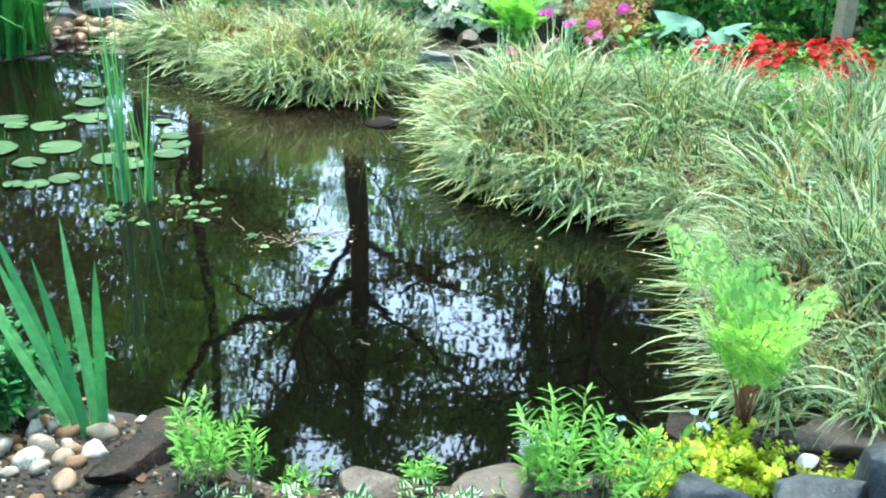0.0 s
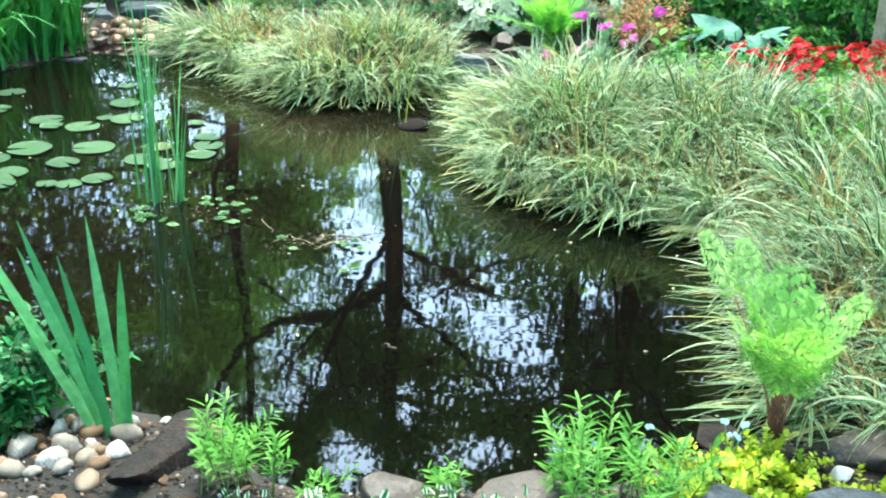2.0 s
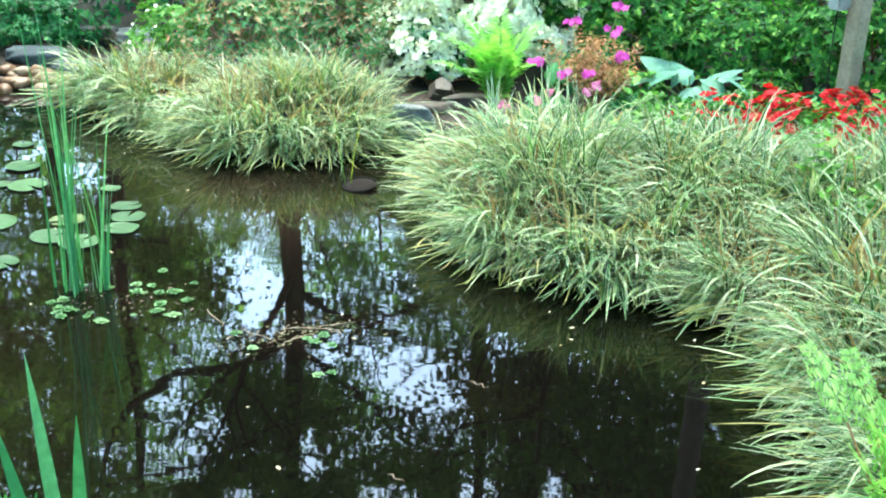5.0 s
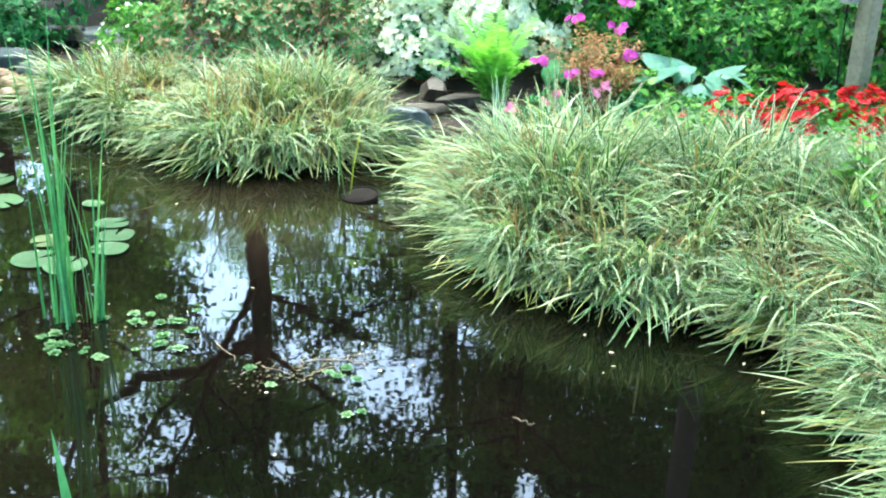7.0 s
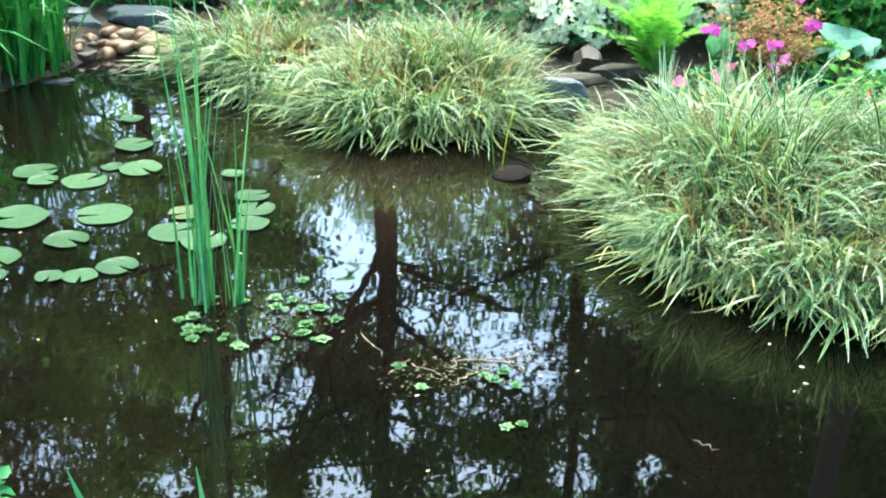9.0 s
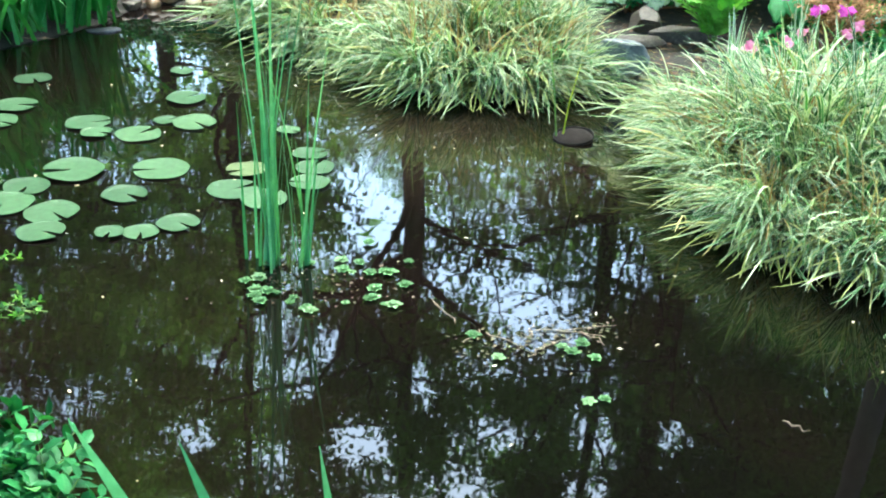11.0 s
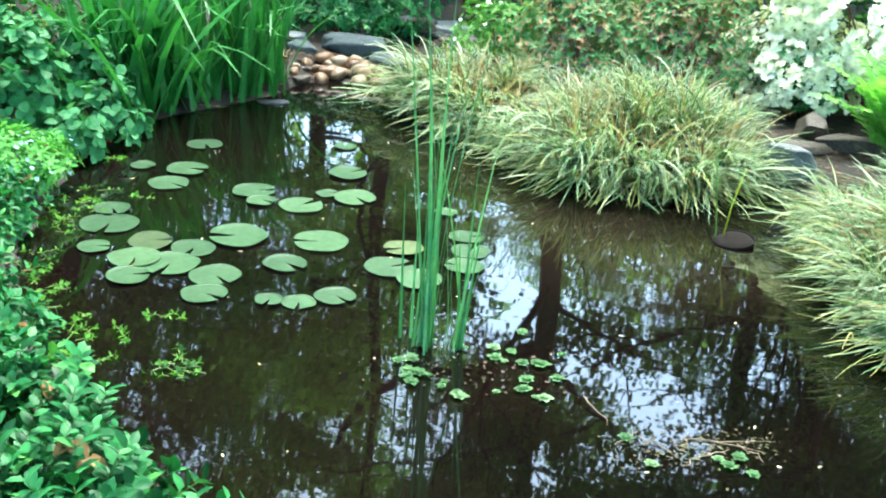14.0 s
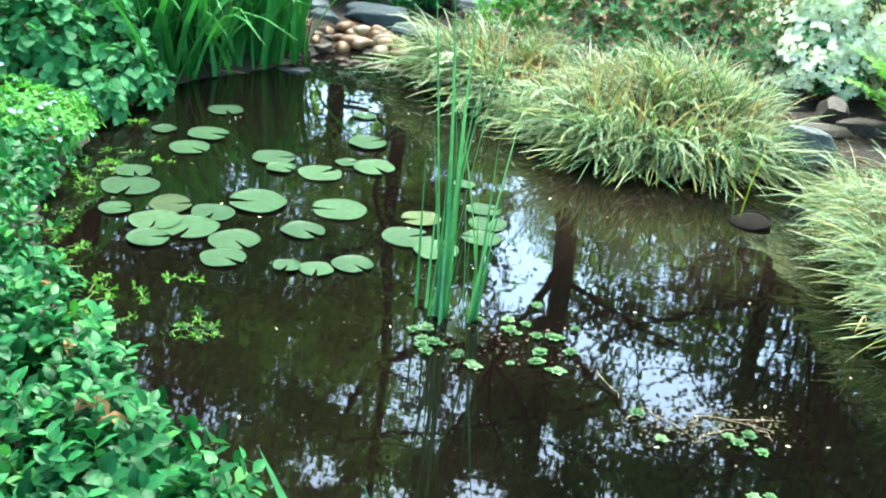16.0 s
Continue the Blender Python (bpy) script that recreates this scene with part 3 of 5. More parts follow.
# ---- floating and standing water plants ----
def lily_pad(x, y, r, turn, seed, mat=None, tilt=0.0, label="round green lily pad floating flat on dark water"):
    rr = random.Random(seed)
    n, g = 30, Geo()
    vs, us, fs = [(0, 0, 0.004)], [(0.5, 0.5)], []
    gap = rr.uniform(0.1, 0.22)
    ph = [rr.uniform(0, 6.3) for _ in range(3)]
    for ring, (k, z) in enumerate(((0.35, 0.003), (0.72, 0.003), (0.96, 0.0035), (1.0, 0.005))):
        for i in range(n):
            a = gap * (1.0 if ring > 0 else 1.6) + (2 * math.pi - 2 * gap) * i / (n - 1)
            q = r * k * (1 + 0.03 * math.sin(2 * a + ph[0]) + 0.02 * math.sin(5 * a + ph[1]))
            vs.append((q * math.cos(a), q * math.sin(a), z + (0.0018 * math.sin(3 * a + ph[2]) if ring > 1 else 0)))
            us.append((0.5 + 0.5 * k * math.cos(a), 0.5 + 0.5 * k * math.sin(a)))
    for i in range(n - 1):
        fs.append((0, 1 + i, 2 + i))
        for ring in range(3):
            a = 1 + ring * n + i
            fs.append((a, a + n, a + n + 1, a + 1))
    k = len(vs)
    under = [(v[0] * 0.99, v[1] * 0.99, v[2] - 0.001) for v in vs]
    fs += [tuple(reversed([i + k for i in f])) for f in fs]
    rim = [1 + 3 * n + i for i in range(n)]
    fs += [(rim[i], rim[i] + k, rim[i + 1] + k, rim[i + 1]) for i in range(n - 1)]
    g.add(vs + under, fs, us + us)
    ob = new("lily_pad", g.mesh("lily_pad", mat or PAD))
    ob.matrix_basis = pose(x, y, 0.001 + (r * math.sin(radians(tilt)) if tilt else 0.0025 * (seed % 3)), tilt, 0, turn)
    return tagged(ob, label, "lily pad", "lily pads on the pond")


PADS = [(-2.4, 4.81, .078), (-2.48, 4.41, .053), (-2.29, 4.45, .087), (-2.27, 4.26, .085), (-1.92, 4.33, .087), (-1.84, 4.23, .06), (-1.68, 4.26, .089), (-1.82, 5.09, .054),
        (-1.66, 4.72, .085), (-1.64, 4.44, .047), (-1.52, 4.44, .089), (-2.3, 3.89, .068), (-2.23, 3.76, .105), (-2.15, 3.54, .058)]
PADS += [(-1.97, 3.51, .089), (-1.84, 3.68, .079), (-1.84, 3.52, .1), (-1.91, 3.37, .074), (-1.66, 3.5, .088), (-1.62, 3.35, .075), (-1.75, 3.85, .11), (-1.46, 3.94, .103),
         (-1.49, 3.69, .076), (-1.41, 3.39, .046), (-1.32, 3.42, .056), (-1.23, 3.51, .068), (-1.16, 4.0, .073), (-1.15, 3.82, .09), (-1.02, 3.76, .082), (-0.98, 4.21, .065),
         (-0.93, 4.09, .073), (-0.91, 3.94, .071), (-1.13, 4.44, .046)]
for i, (x, y, r) in enumerate(PADS):
    lily_pad(x, y, r, rnd.gauss(-10, 65), i)
lily_pad(-2.0, 3.66, 0.075, 40, 90, PAD_OLD, 5, "olive-brown ageing lily pad lifted above its neighbours")


def strap_leaf_mesh(name, length, width, lean, droop, mat, seed, segs=8, taper=4):
    g = Geo()
    r = random.Random(seed)
    s = Vector((0, 1, 0))
    d = way(0, radians(90 - lean))
    vs, us, fs = [], [], []
    tw = r.uniform(-0.6, 0.6)
    hook = r.choice((0, 0, 0, 2.0, 3.4)) if droop > 0.08 and length > 0.55 else 0
    for i in range(segs + 1):
        t = i / segs
        q = length * (d * t + Vector((1, 0, -0.25)) * droop * t ** 3 + Vector((0.5, 0, -1.2)) * hook * max(0.0, t - 0.7) ** 2)
        w = width * 0.5 * min(1.0, 1.15 * (1 - t ** taper)) if i < segs else 0.0005
        sv = Matrix.Rotation(tw * t, 3, "Z") @ s
        rib = Vector((-0.12 * width, 0, 0))
        vs += [q - sv * w, q + rib * (1 - t), q + sv * w]
        us += [(0, t), (0.5, t), (1, t)]
        if i:
            k = 3 * i
            fs += [(k - 3, k - 2, k + 1, k), (k - 2, k - 1, k + 2, k + 1)]
    g.add(vs, fs, us)
    return g.mesh(name, mat)


def iris(name, x, y, z, count, spread, lengths, width, lean, mat, label, seed, droop=0.1, fan=None, bias=None, share=0.75, even=False, taper=4):
    r = random.Random(seed)
    top = thing(name, x, y, z, label, "iris")
    kinds = [strap_leaf_mesh("leaf", r.uniform(*lengths), width * r.uniform(0.75, 1.15), (lean[0] + (lean[1] - lean[0]) * i / (count - 1) if even else r.uniform(*lean)), droop * r.uniform(0.0, 1.5) ** 2, mat, seed + i, taper=taper) for i in range(min(15, count))]
    for i in range(count):
        o = part("leaf", kinds[i % len(kinds)], None, top)
        a = r.uniform(0, 360) if fan is None else r.choice((0, 180)) + r.gauss(fan, 22)
        if bias is not None and r.random() < share:
            a = r.gauss(bias, 26)
        o.matrix_basis = pose(r.gauss(0, spread[0]), r.gauss(0, spread[1]), -0.02, 0, 0, a) @ Matrix.Diagonal([r.uniform(0.8, 1.1)] * 3 + [1])
    return top


# in the pond, rising from a sunken pot
iris("water_iris", -0.86, 3.3, -0.02, 19, (0.032, 0.025), (0.4, 0.92), 0.0128, (0.5, 7), IRIS_BLUE, "slender upright blue-green iris standing in the water", 11, 0.03, taper=1.3)
iris("water_iris", -0.77, 3.33, -0.02, 14, (0.022, 0.025), (0.3, 0.88), 0.0145, (1, 10), IRIS_BLUE, "small group of thin blue-green iris leaves in the water", 16, 0.03, bias=10, share=0.6, taper=1.3)
iris("reed", -0.85, 3.3, -0.02, 7, (0.045, 0.03), (0.95, 1.12), 0.008, (1, 6), IRIS_BLUE, "few very tall thin reed leaves in the water", 17, 0.03)
# beside the front pebbles
front_iris = thing("bank_iris", -0.15, 1.44, 0.05, "broad-leaved blue-green iris leaning over the front pebbles", "iris")
for k, (ln, lean, az, dx, dy) in enumerate(((0.75, 44, 154, -.02, .0), (0.65, 32, 148, -.015, .01), (0.62, 19, 127, .02, .01), (0.52, 7, 94, .035, .0), (0.54, 14, 156, .005, -.01),
                                            (0.43, 34, 165, -.02, -.01), (0.58, 26, 160, -.01, .0), (0.3, 18, 178, .0, .015), (0.24, 6, 60, .03, .01))):
    o = part("leaf", strap_leaf_mesh("leaf", ln, 0.031 if ln > 0.4 else 0.02, lean, 0.02, IRIS_DEEP, 60 + k), None, front_iris)
    o.matrix_basis = pose(dx, dy, -0.02, 0, 0, az)
# on the far bank
iris("bank_iris", -2.96, 5.12, 0.03, 110, (0.1, 0.13), (0.5, 0.95), 0.034, (1, 24), IRIS, "tall bright green iris clump with bent tips on far bank", 13, 0.34)
iris("bank_iris", -2.66, 5.74, 0.03, 100, (0.08, 0.1), (0.5, 0.9), 0.030, (1, 18), IRIS, "tall bright green iris clump near the inlet stones", 14, 0.26)
iris("bank_iris", -2.62, 5.97, 0.03, 44, (0.05, 0.07), (0.35, 0.72), 0.026, (1, 20), IRIS, "bright green iris shoots at the inlet's wet bank", 19, 0.25)
iris("bank_iris", -2.85, 5.42, 0.03, 70, (0.09, 0.1), (0.4, 0.8), 0.031, (1, 26), IRIS, "bright green iris clump leaning over dark water", 18, 0.4)
iris("bank_iris", -3.15, 5.5, 0.06, 100, (0.14, 0.18), (0.6, 0.98), 0.035, (1, 20), IRIS, "tall bright green iris clump behind another", 15, 0.3)


# ---- ferns ----
def frond(g, stem, p, az, el, length, bare, width, pairs, leaflets, droop, r):
    """A fern leaf: an arching midrib with side leaves that carry small oblong leaflets."""
    line, q = [p.copy()], p.copy()
    for i in range(40):
        q = q + way(az, el - droop * 2.0 * ((i + 0.5) / 40) ** 1.6) * (length / 40)
        line.append(q.copy())

    def at(t):
        k = max(0.0, min(1.0, t)) * 40
        i = min(39, int(k))
        return line[i].lerp(line[i + 1], k - i)

    tube(stem, [at(bare * t) for t in (0, 0.33, 0.66, 1)], [0.0035, 0.003, 0.0026, 0.002], 5)
    tube(g, [at(bare + (1 - bare) * t) for t in (0, 0.33, 0.66, 1)], [0.002, 0.0015, 0.001, 0.0006], 4, False)
    across = Vector((-math.sin(az), math.cos(az), 0))
    for i in range(pairs):
        t = bare + (1 - bare) * (i + 0.5) / pairs
        q, tan = at(t), (at(t + 0.02) - at(t - 0.02)).normalized()
        k = (i + 0.5) / pairs
        span = width * (math.sin(math.pi * (0.2 + 0.75 * k)) ** 0.7) * r.uniform(0.88, 1.1)
        nn = tan.cross(across).normalized()
        if nn.z < 0:
            nn = -nn
        for sgn in (-1, 1):
            dd = (across * sgn + tan * r.uniform(0.3, 0.5) + nn * r.uniform(-0.05, 0.22)).normalized()
            if leaflets <= 1:
                leaf(g, q, dd, nn, span, span * 0.25, 0.05, 0.2)
                continue
            e = dd.cross(nn).normalized()
            for j in range(leaflets):
                u = (j + 0.5) / leaflets
                c = q + dd * span * u - nn * span * 0.15 * u * u
                size = span * 0.48 * (1 - 0.5 * u) + 0.008
                for s2 in (-1, 1):
                    leaf(g, c, e * s2 + dd * 0.55, nn + Vector((r.uniform(-.2, .2), r.uniform(-.2, .2), 0)), size, size * 0.42, 0.04, 0.12)
            leaf(g, q + dd * span * 0.92 - nn * span * 0.13, dd, nn, span * 0.24, span * 0.12, 0.04, 0.1)


def fern(name, x, y, z, fronds, label, mat, seed, stem_mat):
    r = random.Random(seed)
    top = thing(name, x, y, z, label, "fern")
    for az, el, length, bare, width, pairs, leaflets, droop in fronds:
        g, st = Geo(), Geo()
        frond(g, st, Vector((r.gauss(0, 0.012), r.gauss(0, 0.012), -0.01)), radians(az), radians(el), length, bare, width, pairs, leaflets, droop, r)
        f = part("frond", g, mat, top)
        part("stalk", st, stem_mat, f, "thin brown stalk")
    return top


fern("royal_fern", 1.55, 1.74, 0.09,
     [(az, el, ln * (0.68 if 60 < az < 300 else 0.61), bare + 0.06, w * 0.7, 5, 4, dr * 0.5) for az, el, ln, bare, w, dr in
      ((175, 84, 0.56, 0.46, 0.105, 0.7), (130, 86, 0.64, 0.5, 0.11, 0.5), (218, 82, 0.5, 0.44, 0.105, 0.72), (90, 87, 0.68, 0.52, 0.11, 0.45), (35, 84, 0.58, 0.46, 0.1, 0.62), (5, 82, 0.54, 0.46, 0.105, 0.75),
       (330, 84, 0.56, 0.48, 0.105, 0.68), (300, 83, 0.48, 0.44, 0.105, 0.78), (258, 84, 0.5, 0.44, 0.105, 0.75), (140, 66, 0.86, 0.62, 0.075, 0.32), (195, 87, 0.62, 0.52, 0.11, 0.55), (120, 70, 0.8, 0.6, 0.07, 0.4),
       (60, 80, 0.66, 0.56, 0.09, 0.55), (240, 86, 0.56, 0.46, 0.105, 0.66), (280, 87, 0.6, 0.5, 0.105, 0.6), (20, 70, 0.74, 0.66, 0.08, 0.36))],
     "lime-green royal fern with rusty stalks at the waterside", LIME, 5, BROWN_STEM)
fern("ostrich_fern", 0.6, 5.95, 0.12,
     [(az, el + 8, ln * 1.02, 0.06, 0.1, 32, 1, dr + 0.28) for az, el, ln, dr in
      ((180, 62, 0.55, 0.2), (150, 70, 0.58, 0.15), (215, 66, 0.5, 0.2), (250, 70, 0.5, 0.2), (285, 66, 0.45, 0.22), (90, 74, 0.6, 0.15), (40, 70, 0.55, 0.2), (350, 64, 0.4, 0.25),
       (320, 60, 0.42, 0.3), (200, 50, 0.5, 0.3), (265, 80, 0.5, 0.1), (235, 55, 0.42, 0.3))],
     "bright green fern with upright feathery fronds before white blossom", FERN, 6, STEM)


# ---- shrubs and flowers ----
def petal_flower(g, p, n, size, petals, r, open_up=0.7):
    """An open flower of separate rounded petals that faces n."""
    n = n.normalized()
    a = n.cross(Vector((0.3, 0.2, 0.9))).normalized()
    turn = r.uniform(0, 6.28)
    for i in range(petals):
        d = Matrix.Rotation(turn + 2 * math.pi * i / petals, 3, n) @ a
        leaf(g, p, d + n * open_up, n, size * 0.58, size * 0.52, 0.1, 0.25)


def shrub(name, x, y, z, rad, label, mat, leaves, size, seed, category="shrub", flower=None, width=0.5, whorl=4, hollow=0.55, chips=False, group=""):
    """Stems that fork from the foot and a mound of leaf whorls with an uneven outline; flower: material, count, size, petals."""
    r = random.Random(seed)
    top = thing(name, x, y, z, label, category, group)
    g, fl = Geo(), Geo()
    off = Vector((seed * 2.3, seed, seed * 0.7))

    def spot(inner):
        while True:
            v = Vector((r.gauss(0, 1), r.gauss(0, 1), r.gauss(0, 1))).normalized()
            if v.z > -0.35:
                break
        k = (1 + 0.38 * noise.noise(v * 1.6 + off) + 0.22 * noise.noise(v * 4 + off)) * r.uniform(inner, 1.0) ** 0.5
        return v, Vector((v.x * rad[0] * k, v.y * rad[1] * k, rad[2] * (0.35 + 0.65 * max(v.z * k, -0.4))))

    for i in range(8):
        v, q = spot(0.6)
        mid = Vector((q.x * 0.4, q.y * 0.4, q.z * 0.55)) + Vector((r.gauss(0, 0.02), r.gauss(0, 0.02), 0))
        st = Geo()
        tube(st, [Vector((r.gauss(0, 0.03), r.gauss(0, 0.03), -0.03)), mid, q * 0.93], [0.009, 0.006, 0.003], 5)
        part("stem", st, BROWN_STEM, top)
    for i in range(leaves // whorl):
        v, q = spot(hollow)
        out = (v + UP * 0.5 + Vector((r.gauss(0, .4), r.gauss(0, .4), r.gauss(0, .3)))).normalized()
        a = out.cross(Vector((0.2, 0.9, 0.3))).normalized()
        t0 = r.uniform(0, 6.28)
        for j in range(whorl):
            d = Matrix.Rotation(t0 + 2 * math.pi * j / whorl + r.uniform(-.3, .3), 3, out) @ a
            s = size * r.uniform(0.7, 1.2)
            (chip if chips else leaf)(g, q - out * size * 0.3 * r.random(), (d + out * r.uniform(0.1, 0.7)).normalized(), out, s, s * width)
    if flower:
        fm, n, fs, pet = flower
        for i in range(n):
            v, q = spot(0.86)
            if v.z < -0.3 or noise.noise(q * 7 + off) < (-0.2 if n > 1000 else -0.1 if n > 500 else -0.6):
                continue
            petal_flower(fl, q * 1.03 + UP * 0.01, v + UP * 0.5 + Vector((r.gauss(0, .45), r.gauss(0, .45), r.gauss(0, .2))), fs * r.uniform(0.8, 1.15), pet, r)
    part("foliage", g, mat, top)
    if flower:
        part("blossom", fl, fm, top)
    return top


def at_land(fn, name, x, y, *a, **k):
    return fn(name, x, y, land(x, y) - 0.01, *a, **k)


at_land(shrub, "azalea", 0.5, 6.66, (0.52, 0.42, 0.85), "azalea covered in white blossom above mossy stones", GLOSSY, 650, 0.045, 21, "azalea", (WHITE, 9500, 0.043, 5))
at_land(shrub, "azalea", 0.1, 6.6, (0.3, 0.25, 0.5), "small azalea with white blossom beside the bronze shrub", GLOSSY, 500, 0.04, 22, "azalea", (WHITE, 1300, 0.035, 5))
at_land(shrub, "azalea", 0.22, 6.42, (0.28, 0.2, 0.4), "low azalea spray of white blossom over grey rocks", GLOSSY, 420, 0.04, 122, "azalea", (WHITE, 1300, 0.036, 5))
at_land(shrub, "azalea", 2.18, 5.12, (0.4, 0.24, 0.3), "low azalea covered in red blossom beside a post", FRESH, 900, 0.04, 23, "azalea", (RED, 900, 0.046, 5))
at_land(shrub, "azalea", 1.7, 5.15, (0.18, 0.12, 0.29), "sparse azalea twigs with a few red flowers", FRESH, 120, 0.04, 33, "azalea", (RED, 50, 0.05, 5))
at_land(shrub, "azalea", 2.4, 4.88, (0.18, 0.14, 0.36), "small azalea with scarlet blossom at the grass edge", FRESH, 300, 0.04, 24, "azalea", (RED, 90, 0.05, 5))
at_land(shrub, "azalea", -1.0, 6.5, (0.42, 0.34, 0.62), "spent azalea with bronze and dull green leaves", BRONZE, 3400, 0.034, 25, "azalea")
at_land(shrub, "azalea", -0.42, 6.52, (0.46, 0.36, 0.66), "spent azalea with rusty faded flowers among leaves", BRONZE, 3800, 0.034, 26, "azalea")
at_land(shrub, "azalea", -0.65, 7.1, (0.75, 0.4, 0.95), "taller spent azalea with bronze leaf tips", BRONZE, 4200, 0.036, 27, "azalea")
at_land(shrub, "leafy_shrub", -1.55, 6.78, (0.28, 0.26, 0.42), "light green shrub with small whitish flowers", FRESH, 1200, 0.04, 28, "shrub", (WHITE, 18, 0.03, 5))
at_land(shrub, "leafy_shrub", -2.0, 7.9, (0.8, 0.5, 0.8), "dark green broad-leaved shrub in the shade", GLOSSY, 2600, 0.06, 29)
at_land(shrub, "leafy_shrub", -2.62, 7.02, (0.5, 0.25, 0.34), "small-leaved green shrub behind the inlet stones", GLOSSY, 3000, 0.045, 30)
for i, (x, y, rx, ry, rz) in enumerate(((1.3, 6.75, .6, .34, .7), (2.1, 6.7, .7, .34, .52), (2.85, 6.5, .6, .45, .8), (3.3, 5.9, .55, .6, .85), (1.9, 8.5, .9, .6, 1.4), (3.0, 8.3, .95, .6, 1.4),
                                        (0.7, 8.2, .8, .5, 1.2), (4.3, 7.2, .9, .7, 1.4), (3.25, 5.1, .5, .5, .55), (-0.3, 8.6, .9, .5, 1.2), (-1.4, 8.9, .9, .6, 1.2), (4.6, 5.6, .8, .8, 1.1))):
    at_land(shrub, "evergreen_shrub", x, y, (rx, ry, rz), "dense small-leaved dark evergreen with yellow-green tips", HEDGE, 4200 if y < 8 else 2600, 0.05, 40 + i,
            whorl=5, group="evergreen hedge behind the beds")
at_land(shrub, "leafy_shrub", 2.75, 5.1, (0.28, 0.24, 0.3), "low green leafy plant beside the red azalea", ROUND, 600, 0.05, 60)

for i, (x, y, w, h, m) in enumerate(((1.42, 6.15, .18, .2, HEDGE), (1.3, 5.62, .16, .16, ROUND), (2.15, 6.2, .2, .2, HEDGE), (1.95, 5.75, .2, .14, HEDGE), (0.88, 5.62, .14, .18, ROUND), (2.7, 5.55, .24, .26, HEDGE),
                                     (1.65, 5.75, .18, .14, HEDGE), (2.35, 5.6, .2, .22, GLOSSY), (1.12, 6.3, .18, .3, ROUND))):
    at_land(shrub, "leafy_plant", x, y, (w, w, h), "low green leafy plant filling the flower bed", m, 340, 0.045, 900 + i, "plant", group="leafy plants in the flower bed")

# round-leaved plants and pale green bank plants
for i, (x, y, w, h, n) in enumerate(((-2.84, 4.64, .2, .32, 420), (-3.08, 4.42, .26, .5, 620), (-2.8, 4.36, .16, .22, 280), (-3.32, 4.62, .3, .66, 700), (-3.02, 4.82, .2, .46, 420), (-3.3, 4.2, .28, .42, 500))):
    at_land(shrub, "round_leaved_plant", x, y, (w, w, h), "blue-green plant with round scalloped leaves above water", ROUND, n, 0.05, 161 + i, "plant", width=1.0, whorl=3, hollow=0.3, group="round-leaved plants on the bank")
at_land(shrub, "forget_me_not", -2.72, 3.84, (0.24, 0.26, 0.2), "pale green mound topped with pale blue flowers", MINT, 1700, 0.038, 63, "flower", (BLUE, 55, 0.02, 5), width=0.4)
at_land(shrub, "forget_me_not", -2.98, 3.75, (0.28, 0.28, 0.24), "pale green mound with a few pale flowers", MINT, 1200, 0.04, 64, "flower", (BLUE, 12, 0.022, 5), width=0.4)
at_land(shrub, "leafy_shrub", -2.85, 3.4, (0.3, 0.26, 0.22), "dark leafy ground plant at the water's edge", GLOSSY, 900, 0.045, 65)
for i, (x, y, w, h, m) in enumerate(((-2.62, 3.62, .2, .16, GLOSSY), (-2.78, 3.55, .22, .2, FRESH), (-2.5, 3.48, .14, .1, GLOSSY), (-2.9, 3.15, .24, .2, GLOSSY), (-2.6, 3.3, .18, .14, FRESH))):
    at_land(shrub, "leafy_plant", x, y, (w, w, h), "low green leafy plant covering the side bank", m, 420, 0.036, 970 + i, "plant", group="leafy plants on the side bank")
at_land(shrub, "leafy_shrub", -3.6, 3.6, (0.5, 0.5, 0.5), "green leafy shrub on the side bank", HEDGE, 1500, 0.05, 66)
at_land(shrub, "leafy_shrub", -3.9, 5.2, (0.5, 0.6, 0.7), "green leafy shrub behind the iris", HEDGE, 1800, 0.05, 67)


